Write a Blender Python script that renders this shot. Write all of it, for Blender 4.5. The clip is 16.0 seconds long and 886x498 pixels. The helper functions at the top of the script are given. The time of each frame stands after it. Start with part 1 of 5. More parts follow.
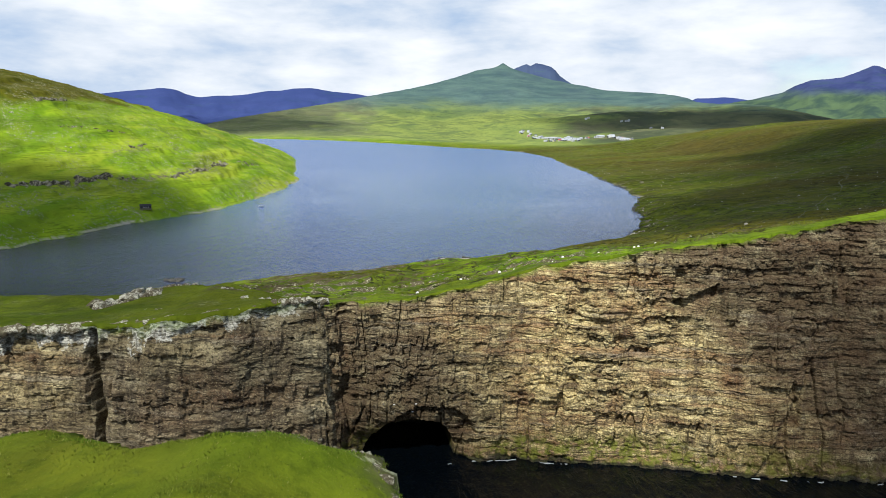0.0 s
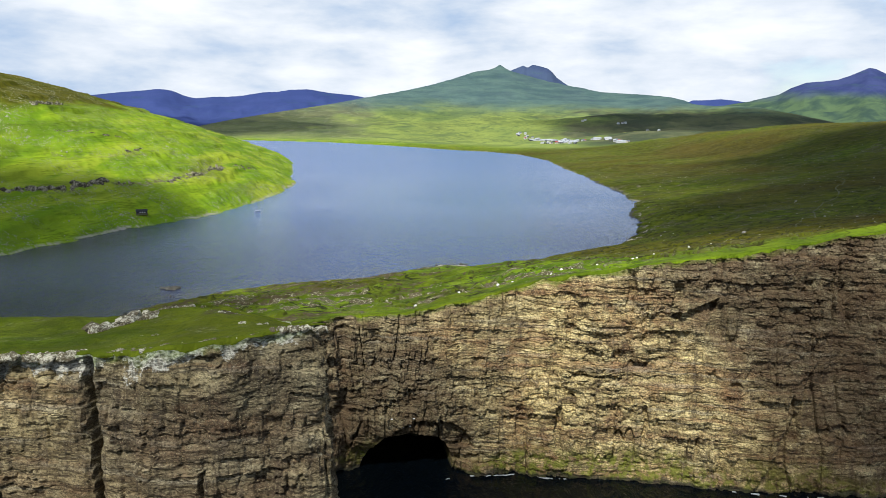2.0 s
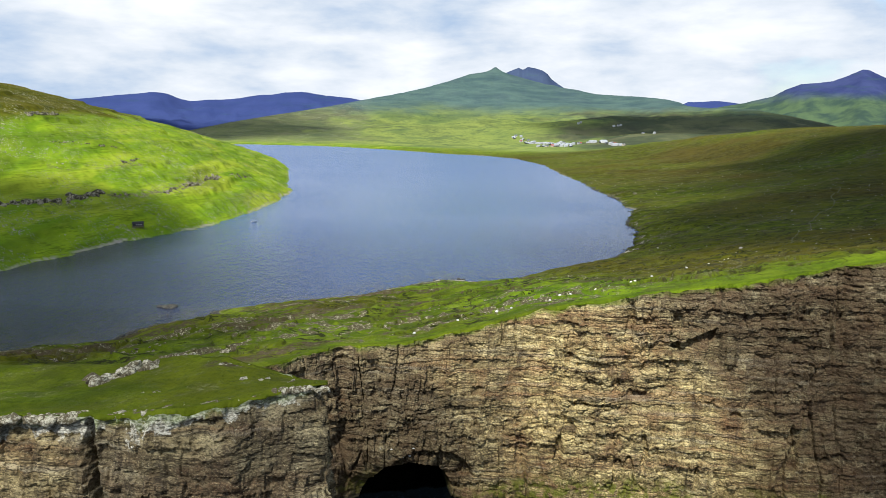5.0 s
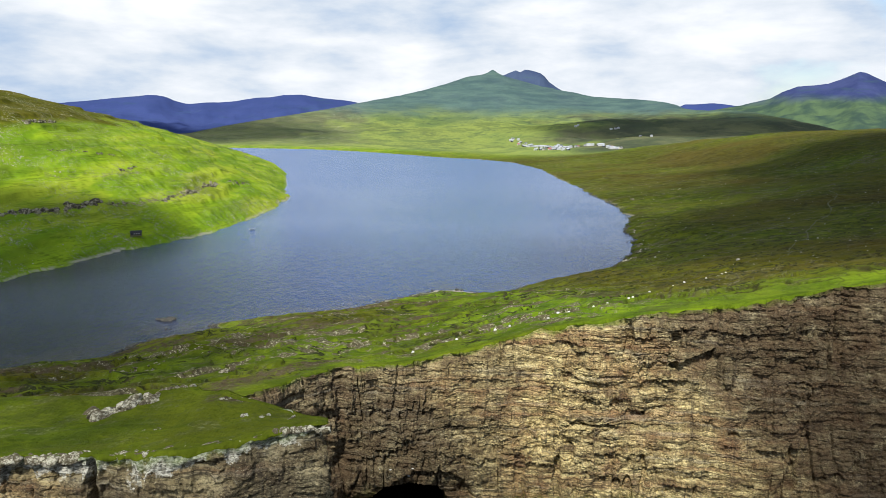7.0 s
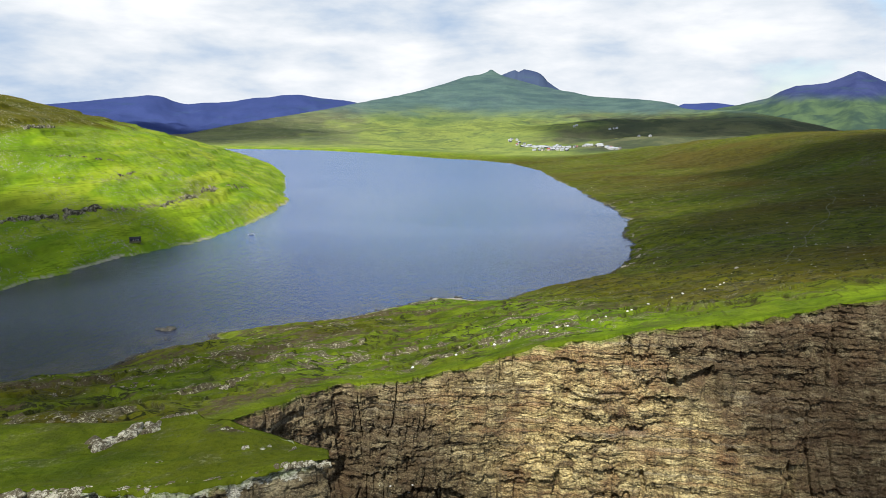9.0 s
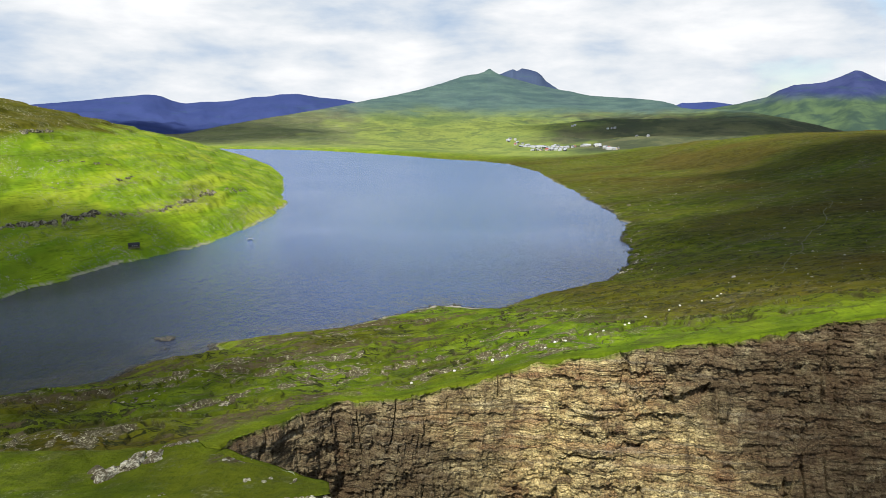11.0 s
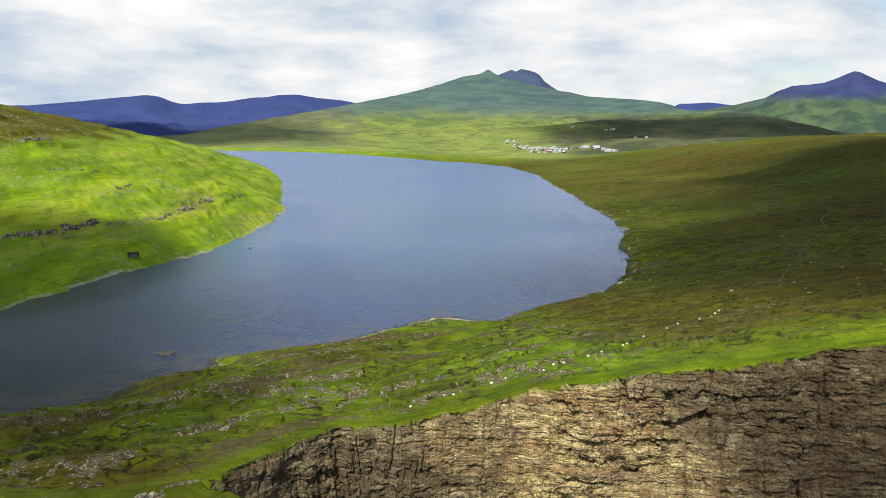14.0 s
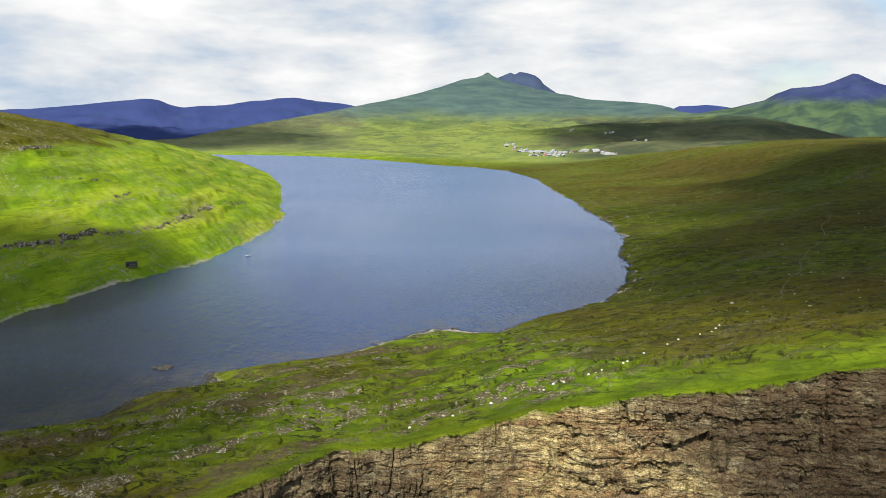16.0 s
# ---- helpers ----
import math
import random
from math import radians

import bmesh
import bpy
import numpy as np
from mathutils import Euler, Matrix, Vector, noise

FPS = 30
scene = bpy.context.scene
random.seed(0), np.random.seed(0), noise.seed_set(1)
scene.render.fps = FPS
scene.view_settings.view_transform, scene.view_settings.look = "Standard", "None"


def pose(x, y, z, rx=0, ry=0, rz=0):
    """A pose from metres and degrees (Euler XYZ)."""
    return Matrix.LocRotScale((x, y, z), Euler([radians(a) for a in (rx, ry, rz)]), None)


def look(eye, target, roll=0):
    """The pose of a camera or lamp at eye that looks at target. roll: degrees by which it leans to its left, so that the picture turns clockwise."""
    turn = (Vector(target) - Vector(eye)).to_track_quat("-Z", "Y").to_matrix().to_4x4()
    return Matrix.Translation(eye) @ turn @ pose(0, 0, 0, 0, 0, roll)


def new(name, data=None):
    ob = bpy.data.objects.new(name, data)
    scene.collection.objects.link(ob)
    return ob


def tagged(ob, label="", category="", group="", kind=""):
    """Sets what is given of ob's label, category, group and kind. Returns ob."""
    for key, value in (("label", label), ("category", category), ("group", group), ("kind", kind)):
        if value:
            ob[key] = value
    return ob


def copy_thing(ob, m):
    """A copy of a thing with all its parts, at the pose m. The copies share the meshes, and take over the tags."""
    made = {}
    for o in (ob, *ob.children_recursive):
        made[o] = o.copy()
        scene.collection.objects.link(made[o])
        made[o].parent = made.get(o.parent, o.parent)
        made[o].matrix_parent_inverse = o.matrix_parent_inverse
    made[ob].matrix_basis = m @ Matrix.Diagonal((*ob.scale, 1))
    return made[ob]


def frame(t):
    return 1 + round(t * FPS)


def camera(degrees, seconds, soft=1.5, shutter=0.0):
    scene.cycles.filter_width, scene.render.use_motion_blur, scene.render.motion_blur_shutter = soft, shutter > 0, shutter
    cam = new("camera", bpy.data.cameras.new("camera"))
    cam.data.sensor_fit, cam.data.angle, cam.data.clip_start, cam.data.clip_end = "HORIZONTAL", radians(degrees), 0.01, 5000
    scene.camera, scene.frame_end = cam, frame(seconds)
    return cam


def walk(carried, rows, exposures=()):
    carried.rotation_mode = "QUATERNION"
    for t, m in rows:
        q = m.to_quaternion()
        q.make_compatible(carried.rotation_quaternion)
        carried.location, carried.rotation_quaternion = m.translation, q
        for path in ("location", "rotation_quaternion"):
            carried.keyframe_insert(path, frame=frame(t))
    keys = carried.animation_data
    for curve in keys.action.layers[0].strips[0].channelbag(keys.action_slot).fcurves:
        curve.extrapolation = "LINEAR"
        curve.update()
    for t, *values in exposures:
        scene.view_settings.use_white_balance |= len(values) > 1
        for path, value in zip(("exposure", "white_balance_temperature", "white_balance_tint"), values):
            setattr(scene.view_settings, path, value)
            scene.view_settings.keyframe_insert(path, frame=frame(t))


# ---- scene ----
cam = camera(61.7, 16.0, soft=0.6)
PATH = [
    (0, (0.457, 0.204, 66.802), (0.414, 2.174, 66.459), 0.9),
    (0.5, (0.433, 0.445, 67.232), (0.392, 2.415, 66.89), 1.0),
    (1, (0.365, 0.783, 67.742), (0.327, 2.753, 67.401), 1.0),
    (1.5, (0.229, 1.069, 68.346), (0.193, 3.04, 68.005), 1.0),
    (2, (0.086, 1.294, 69.012), (0.052, 3.265, 68.672), 1.0),
    (2.5, (-0.065, 1.563, 69.777), (-0.096, 3.534, 69.437), 1.0),
    (3, (-0.174, 1.719, 70.614), (-0.204, 3.69, 70.275), 0.9),
    (3.5, (-0.284, 1.864, 71.451), (-0.311, 3.835, 71.113), 0.9),
    (4, (-0.365, 2.029, 72.314), (-0.391, 4.0, 71.977), 0.9),
    (6.5, (-0.747, 2.227, 76.876), (-0.765, 4.199, 76.543), 0.8),
    (7, (-0.788, 2.314, 77.66), (-0.805, 4.286, 77.329), 0.8),
    (7.5, (-0.856, 2.359, 78.5), (-0.872, 4.331, 78.169), 0.8),
    (8, (-0.864, 2.359, 79.353), (-0.879, 4.331, 79.02), 0.8),
    (8.5, (-0.899, 2.363, 80.186), (-0.913, 4.335, 79.853), 0.8),
    (9, (-0.899, 2.407, 81.009), (-0.913, 4.379, 80.676), 0.7),
    (11.5, (-1.048, 2.069, 85.616), (-1.056, 4.04, 85.279), 0.7),
    (12, (-1.09, 2.128, 86.391), (-1.097, 4.1, 86.055), 0.7),
    (12.5, (-1.088, 2.098, 87.165), (-1.096, 4.07, 86.83), 0.7),
    (13, (-1.092, 2.092, 88.035), (-1.098, 4.064, 87.7), 0.7),
    (13.5, (-1.093, 2.101, 88.926), (-1.099, 4.073, 88.59), 0.7),
    (14, (-1.103, 2.14, 89.778), (-1.109, 4.111, 89.441), 0.7),
    (14.5, (-1.093, 2.476, 90.653), (-1.098, 4.447, 90.315), 0.7),
    (15, (-1.083, 2.84, 91.583), (-1.088, 4.812, 91.247), 0.7),
    (15.5, (-1.053, 3.219, 92.457), (-1.058, 5.191, 92.123), 0.7),
    (16, (-1.001, 3.779, 93.139), (-1.006, 5.751, 92.808), 0.6),
]
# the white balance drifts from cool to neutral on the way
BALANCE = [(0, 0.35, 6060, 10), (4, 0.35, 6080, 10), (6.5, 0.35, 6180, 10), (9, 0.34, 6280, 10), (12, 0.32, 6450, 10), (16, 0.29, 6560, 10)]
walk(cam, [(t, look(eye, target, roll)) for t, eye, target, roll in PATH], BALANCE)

# ---- world, sun, exposure ----
SEA, LAKE = 3.0, 13.1
SUN_AZ, SUN_EL = 197.0, 50.0          # degrees clockwise from +y, and above the horizon


def sun_way():
    a, e = radians(SUN_AZ), radians(SUN_EL)
    return Vector((math.sin(a) * math.cos(e), math.cos(a) * math.cos(e), math.sin(e)))


def make_world():
    world = bpy.data.worlds.new("sky")
    scene.world = world
    world.use_nodes = True
    nt = world.node_tree
    nt.nodes.clear()
    out = nt.nodes.new("ShaderNodeOutputWorld")
    bg = nt.nodes.new("ShaderNodeBackground")
    nt.links.new(bg.outputs[0], out.inputs[0])
    sky = nt.nodes.new("ShaderNodeTexSky")
    sky.sky_type, sky.sun_disc = "NISHITA", False
    sky.sun_elevation, sky.sun_rotation = radians(SUN_EL), radians(SUN_AZ)
    dim = nt.nodes.new("ShaderNodeVectorMath")
    dim.operation = "SCALE"
    dim.inputs["Scale"].default_value = 0.115
    nt.links.new(sky.outputs[0], dim.inputs[0])
    tc = nt.nodes.new("ShaderNodeTexCoord")
    sep = nt.nodes.new("ShaderNodeSeparateXYZ")
    nt.links.new(tc.outputs["Generated"], sep.inputs[0])

    def mapped(sx, sz, off):
        m = nt.nodes.new("ShaderNodeMapping")
        m.inputs["Scale"].default_value = (sx, sx, sz)
        m.inputs["Location"].default_value = off
        nt.links.new(tc.outputs["Generated"], m.inputs["Vector"])
        return m.outputs[0]

    def noise_at(vec, scale, detail, rough, dist=0.0):
        n = nt.nodes.new("ShaderNodeTexNoise")
        n.inputs["Scale"].default_value, n.inputs["Detail"].default_value = scale, detail
        n.inputs["Roughness"].default_value, n.inputs["Distortion"].default_value = rough, dist
        nt.links.new(vec, n.inputs["Vector"])
        return n.outputs["Fac"]

    def ramp(fac, stops):
        r = nt.nodes.new("ShaderNodeValToRGB")
        e = r.color_ramp.elements
        while len(e) < len(stops):
            e.new(0.5)
        for el, (p, c) in zip(e, stops):
            el.position, el.color = p, (*c, 1)
        nt.links.new(fac, r.inputs[0])
        return r.outputs[0]

    big = noise_at(mapped(1, 2.6, (0.3, 1.7, 0.2)), 3.2, 8, 0.55, 0.25)
    fine = noise_at(mapped(1, 3.6, (4.1, 0.4, 2.2)), 3.6, 12, 0.55, 0.15)
    lumps = noise_at(mapped(1, 3.0, (1.1, 7.4, 0.6)), 8.0, 9, 0.55, 0.15)
    both = nt.nodes.new("ShaderNodeMix")
    both.inputs["Factor"].default_value = 0.45
    nt.links.new(fine, both.inputs["A"])
    nt.links.new(lumps, both.inputs["B"])
    cloud = ramp(both.outputs["Result"], [(0.35, (0.36, 0.46, 0.60)), (0.43, (0.52, 0.58, 0.655)), (0.49, (0.64, 0.67, 0.70)), (0.56, (0.75, 0.757, 0.765)), (0.66, (0.88, 0.88, 0.88))])
    cover = ramp(big, [(0.26, (0, 0, 0)), (0.36, (1, 1, 1))])
    # fewer clouds high up, an almost closed bank towards the horizon
    high = nt.nodes.new("ShaderNodeMapRange")
    high.inputs["From Min"].default_value, high.inputs["From Max"].default_value = 0.15, 0.31
    high.inputs["To Min"].default_value, high.inputs["To Max"].default_value = 1.0, 0.18
    nt.links.new(sep.outputs["Z"], high.inputs["Value"])
    mul = nt.nodes.new("ShaderNodeMath")
    mul.operation = "MULTIPLY"
    nt.links.new(cover, mul.inputs[0])
    nt.links.new(high.outputs[0], mul.inputs[1])
    # a gap of blue sky high up on the east side
    gap = nt.nodes.new("ShaderNodeVectorMath")
    gap.operation = "DOT_PRODUCT"
    gap.inputs[1].default_value = (math.sin(radians(31)) * math.cos(radians(9.5)), math.cos(radians(31)) * math.cos(radians(9.5)), math.sin(radians(9.5)))
    nt.links.new(tc.outputs["Generated"], gap.inputs[0])
    torn = nt.nodes.new("ShaderNodeMath")
    torn.operation = "MULTIPLY_ADD"
    torn.inputs[1].default_value = 0.006
    nt.links.new(lumps, torn.inputs[0])
    nt.links.new(gap.outputs["Value"], torn.inputs[2])
    clear = nt.nodes.new("ShaderNodeMapRange")
    clear.interpolation_type = "SMOOTHSTEP"
    clear.inputs["From Min"].default_value, clear.inputs["From Max"].default_value = 1.0008, 1.0022
    clear.inputs["To Min"].default_value, clear.inputs["To Max"].default_value = 1.0, 0.25
    nt.links.new(torn.outputs[0], clear.inputs["Value"])
    cover_left = nt.nodes.new("ShaderNodeMath")
    cover_left.operation = "MULTIPLY"
    nt.links.new(mul.outputs[0], cover_left.inputs[0])
    nt.links.new(clear.outputs[0], cover_left.inputs[1])
    mix = nt.nodes.new("ShaderNodeMix")
    mix.data_type = "RGBA"
    nt.links.new(cover_left.outputs[0], mix.inputs["Factor"])
    nt.links.new(dim.outputs[0], mix.inputs["A"])
    nt.links.new(cloud, mix.inputs["B"])
    nt.links.new(mix.outputs["Result"], bg.inputs["Color"])
    bg.inputs["Strength"].default_value = 1.0


make_world()
sun = new("sun", bpy.data.lights.new("sun", "SUN"))
sun.data.energy, sun.data.angle, sun.data.color = 5.0, radians(0.6), (1.0, 0.95, 0.86)
sun.matrix_world = look(sun_way() * 900, (0, 0, 0))


# ---- noise and mesh helpers ----
def lattice(ix, iy, seed):
    n = (ix.astype(np.int64) * 374761393 + iy.astype(np.int64) * 668265263 + seed * 974711) & 0x7FFFFFFF
    n = ((n ^ (n >> 13)) * 1274126177) & 0x7FFFFFFF
    n = ((n ^ (n >> 16)) * 2246822519) & 0x7FFFFFFF
    return ((n >> 7) & 0xFFFFF) / float(0xFFFFF)


def vnoise(x, y, seed=0):
    """Smooth value noise, -1 to 1."""
    x, y = np.asarray(x, float), np.asarray(y, float)
    ix, iy = np.floor(x), np.floor(y)
    fx, fy = x - ix, y - iy
    fx, fy = fx * fx * (3 - 2 * fx), fy * fy * (3 - 2 * fy)
    a, b = lattice(ix, iy, seed), lattice(ix + 1, iy, seed)
    c, d = lattice(ix, iy + 1, seed), lattice(ix + 1, iy + 1, seed)
    return 2 * ((a + (b - a) * fx) * (1 - fy) + (c + (d - c) * fx) * fy) - 1


def fbm(x, y, octaves=4, seed=0, gain=0.5):
    s, amp = 0.0, 1.0
    for k in range(octaves):
        s = s + amp * vnoise(x * 2.03 ** k + 17.3 * k, y * 2.03 ** k - 9.1 * k, seed + k)
        amp *= gain
    return s


def smooth(a, b, x):
    t = np.clip((x - a) / (b - a), 0, 1)
    return t * t * (3 - 2 * t)


def line_dist(x, y, pts):
    d = np.full(np.shape(x), 1e9)
    for (ax, ay), (bx, by) in zip(pts[:-1], pts[1:]):
        ux, uy = bx - ax, by - ay
        t = np.clip(((x - ax) * ux + (y - ay) * uy) / (ux * ux + uy * uy), 0, 1)
        d = np.minimum(d, np.hypot(x - ax - t * ux, y - ay - t * uy))
    return d


def inside(x, y, pts):
    c = np.zeros(np.shape(x), bool)
    for (ax, ay), (bx, by) in zip(pts, pts[1:] + pts[:1]):
        if ay != by:
            c ^= ((ay > y) != (by > y)) & (x < (bx - ax) * (y - ay) / (by - ay) + ax)
    return c


def mesh_of(name, verts, quads, material, attrs=None, shade=True):
    me = bpy.data.meshes.new(name)
    me.vertices.add(len(verts))
    me.vertices.foreach_set("co", np.ascontiguousarray(verts, np.float32).ravel())
    me.loops.add(quads.size)
    me.loops.foreach_set("vertex_index", np.ascontiguousarray(quads, np.int32).ravel())
    me.polygons.add(len(quads))
    me.polygons.foreach_set("loop_start", np.arange(0, quads.size, quads.shape[1], dtype=np.int32))
    me.polygons.foreach_set("use_smooth", np.full(len(quads), shade))
    for key, values in (attrs or {}).items():
        me.attributes.new(key, "FLOAT", "POINT").data.foreach_set("value", np.ascontiguousarray(values, np.float32))
    me.update(calc_edges=True)
    me.materials.append(material)
    return me


def grid_of(name, X, Y, Z, material, attrs=None, keep=None, shade=True, flip=False):
    """A mesh on a grid of rows and columns; keep: which corners may be used."""
    n, m = X.shape
    i = np.arange(n * m).reshape(n, m)
    q = np.stack([i[:-1, :-1], i[:-1, 1:], i[1:, 1:], i[1:, :-1]], -1).reshape(-1, 4)
    if flip:
        q = q[:, ::-1]
    if keep is not None:
        q = q[keep.ravel()[q].all(1)]
    used = np.unique(q)
    back = np.full(n * m, -1)
    back[used] = np.arange(len(used))
    v = np.stack([X.ravel(), Y.ravel(), Z.ravel()], -1)[used]
    return mesh_of(name, v, back[q], material, {k: a.ravel()[used] for k, a in (attrs or {}).items()}, shade)


def part(name, bm, material, parent, label=""):
    me = bpy.data.meshes.new(name)
    bm.to_mesh(me)
    bm.free()
    me.materials.append(material)
    ob = new(name, me)
    ob.parent = parent
    if label:
        tagged(ob, label)
    return ob


# ---- materials ----
def material(name, rough=0.9):
    m = bpy.data.materials.new(name)
    m.use_nodes = True
    p = m.node_tree.nodes["Principled BSDF"]
    p.inputs["Roughness"].default_value = rough
    p.inputs["Specular IOR Level"].default_value = 0.25
    return m, m.node_tree, p


class Nodes:
    def __init__(self, nt):
        self.nt = nt
        self.pos = nt.nodes.new("ShaderNodeTexCoord").outputs["Object"]

    def link(self, a, b):
        self.nt.links.new(a, b)

    def noise(self, scale, detail=5, rough=0.55, stretch=None, dist=0.0):
        v = self.pos
        if stretch:
            mp = self.nt.nodes.new("ShaderNodeMapping")
            mp.inputs["Scale"].default_value = stretch
            self.link(v, mp.inputs["Vector"])
            v = mp.outputs[0]
        n = self.nt.nodes.new("ShaderNodeTexNoise")
        n.inputs["Scale"].default_value, n.inputs["Detail"].default_value = scale, detail
        n.inputs["Roughness"].default_value, n.inputs["Distortion"].default_value = rough, dist
        self.link(v, n.inputs["Vector"])
        return n.outputs["Fac"]

    def ramp(self, fac, stops):
        r = self.nt.nodes.new("ShaderNodeValToRGB")
        e = r.color_ramp.elements
        while len(e) < len(stops):
            e.new(0.5)
        for el, (p, c) in zip(e, stops):
            el.position, el.color = p, ((*c, 1) if len(c) == 3 else c)
        self.link(fac, r.inputs[0])
        return r.outputs[0]

    def step(self, fac, a, b):
        r = self.nt.nodes.new("ShaderNodeMapRange")
        r.interpolation_type = "SMOOTHSTEP"
        r.inputs["From Min"].default_value, r.inputs["From Max"].default_value = a, b
        self.link(fac, r.inputs["Value"])
        return r.outputs[0]

    def mix(self, fac, a, b, blend="MIX"):
        x = self.nt.nodes.new("ShaderNodeMix")
        x.data_type, x.blend_type = "RGBA", blend
        for v, key in ((fac, "Factor"), (a, "A"), (b, "B")):
            if isinstance(v, (int, float)):
                x.inputs[key].default_value = v
            elif isinstance(v, tuple):
                x.inputs[key].default_value = (*v, 1)
            else:
                self.link(v, x.inputs[key])
        return x.outputs["Result"]

    def math(self, op, a, b=0.0):
        x = self.nt.nodes.new("ShaderNodeMath")
        x.operation = op
        for k, v in enumerate((a, b)):
            if isinstance(v, (int, float)):
                x.inputs[k].default_value = v
            else:
                self.link(v, x.inputs[k])
        return x.outputs[0]

    def attr(self, name):
        a = self.nt.nodes.new("ShaderNodeAttribute")
        a.attribute_name = name
        return a.outputs["Fac"]

    def bump(self, height, strength, distance, normal=None):
        b = self.nt.nodes.new("ShaderNodeBump")
        b.inputs["Strength"].default_value, b.inputs["Distance"].default_value = strength, distance
        self.link(height, b.inputs["Height"])
        if normal is not None:
            self.link(normal, b.inputs["Normal"])
        return b.outputs[0]


def ground_material():
    m, nt, p = material("turf", 1.0)
    p.inputs["Specular IOR Level"].default_value = 0.03
    n = Nodes(nt)
    wide, mid, fine = n.noise(0.012, 5), n.noise(0.13, 7, 0.65), n.noise(1.2, 6, 0.7)
    speck = n.noise(1.9, 4, 0.75)
    lush = n.attr("lush")
    lime = n.mix(n.step(mid, 0.38, 0.64), (0.052, 0.096, 0.005), (0.128, 0.196, 0.008))
    lime = n.mix(n.step(wide, 0.44, 0.66), lime, n.mix(0.6, lime, (0.115, 0.150, 0.008)))
    moor = n.mix(n.step(mid, 0.36, 0.64), (0.034, 0.030, 0.003), (0.074, 0.062, 0.007))
    moor = n.mix(n.step(wide, 0.42, 0.64), moor, n.mix(0.5, moor, (0.092, 0.070, 0.012)))
    moor = n.mix(n.step(n.noise(0.10, 6, 0.65, (0.45, 1.5, 1.0)), 0.56, 0.64), moor, n.mix(0.6, moor, (0.014, 0.016, 0.004)))
    lie = (1.0, 0.22, 1.5)
    rich = n.mix(n.step(n.noise(0.06, 6, 0.6, lie), 0.36, 0.64), (0.114, 0.200, 0.009), (0.232, 0.322, 0.014))
    rich = n.mix(n.step(n.noise(0.04, 6, 0.6, lie), 0.52, 0.66), rich, n.mix(0.6, rich, (0.100, 0.145, 0.010)))
    rich = n.mix(n.step(n.noise(0.03, 5, 0.6, lie), 0.50, 0.62), rich, n.mix(0.65, rich, (0.300, 0.340, 0.030)))
    rich = n.mix(n.step(n.noise(0.085, 5, 0.6, (0.12, 0.12, 1.0)), 0.53, 0.62), rich, n.mix(0.45, rich, (0.060, 0.090, 0.010)))
    # narrow sheep terraces along the slope
    tread = n.noise(0.5, 4, 0.6, (0.05, 0.05, 1.3), 0.25)
    rich = n.mix(n.math("MULTIPLY", n.step(n.math("ABSOLUTE", n.math("SUBTRACT", tread, 0.5)), 0.032, 0.008), n.step(n.noise(0.06, 5, 0.65), 0.42, 0.58)), rich, n.mix(0.5, rich, (0.030, 0.048, 0.006)))
    lime = n.mix(n.math("MULTIPLY", lush, 0.8), lime, rich)
    col = n.mix(n.attr("moor"), lime, moor)
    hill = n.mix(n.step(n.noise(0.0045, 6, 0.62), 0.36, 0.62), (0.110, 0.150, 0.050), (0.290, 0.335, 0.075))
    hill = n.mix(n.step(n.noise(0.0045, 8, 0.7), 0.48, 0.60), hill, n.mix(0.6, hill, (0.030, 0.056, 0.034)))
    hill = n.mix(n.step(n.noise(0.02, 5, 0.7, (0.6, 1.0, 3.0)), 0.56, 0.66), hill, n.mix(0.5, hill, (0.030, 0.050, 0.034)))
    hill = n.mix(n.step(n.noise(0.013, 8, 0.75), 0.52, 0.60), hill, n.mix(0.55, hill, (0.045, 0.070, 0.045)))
    sep = nt.nodes.new("ShaderNodeSeparateXYZ")
    n.link(n.pos, sep.inputs[0])
    # teal tint, stronger with height: haze painted into the upper slopes
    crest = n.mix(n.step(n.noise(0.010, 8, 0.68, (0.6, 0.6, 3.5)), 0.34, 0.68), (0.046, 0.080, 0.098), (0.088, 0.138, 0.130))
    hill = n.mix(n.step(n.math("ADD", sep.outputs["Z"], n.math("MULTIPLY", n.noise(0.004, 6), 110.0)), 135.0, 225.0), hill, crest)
    # grey-brown of cloud-shadowed far land, painted as colour
    hill = n.mix(n.attr("shadow_tone"), hill, n.mix(n.step(n.noise(0.006, 7, 0.68), 0.42, 0.60), (0.045, 0.050, 0.040), (0.105, 0.105, 0.062)))
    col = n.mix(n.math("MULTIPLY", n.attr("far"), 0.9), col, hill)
    calm = n.math("SUBTRACT", 1.0, n.math("MULTIPLY", lush, 0.7))
    col = n.mix(n.math("MULTIPLY", n.step(fine, 0.50, 0.66), calm), col, n.mix(0.42, col, (0.022, 0.040, 0.003)))
    col = n.mix(n.math("MULTIPLY", n.step(n.noise(0.45, 6, 0.7), 0.54, 0.68), calm), col, n.mix(0.35, col, (0.035, 0.060, 0.004)))
    # crooked cracks in the turf, their shade put into the colour
    warp = n.noise(0.09, 5, 0.62, (1.0, 1.5, 1.0), 1.0)
    crack = n.step(n.math("ABSOLUTE", n.math("SUBTRACT", warp, 0.5)), 0.030, 0.012)
    crack = n.math("MULTIPLY", n.math("MULTIPLY", crack, n.step(n.noise(0.07, 3), 0.44, 0.53)), n.attr("cracked"))
    col = n.mix(crack, col, (0.020, 0.024, 0.008))
    col = n.mix(n.attr("bank"), col, n.mix(fine, (0.012, 0.013, 0.004), (0.045, 0.037, 0.016)))
    peat = n.math("MULTIPLY", n.attr("peat"), n.step(n.noise(0.7, 6, 0.7), 0.40, 0.52))
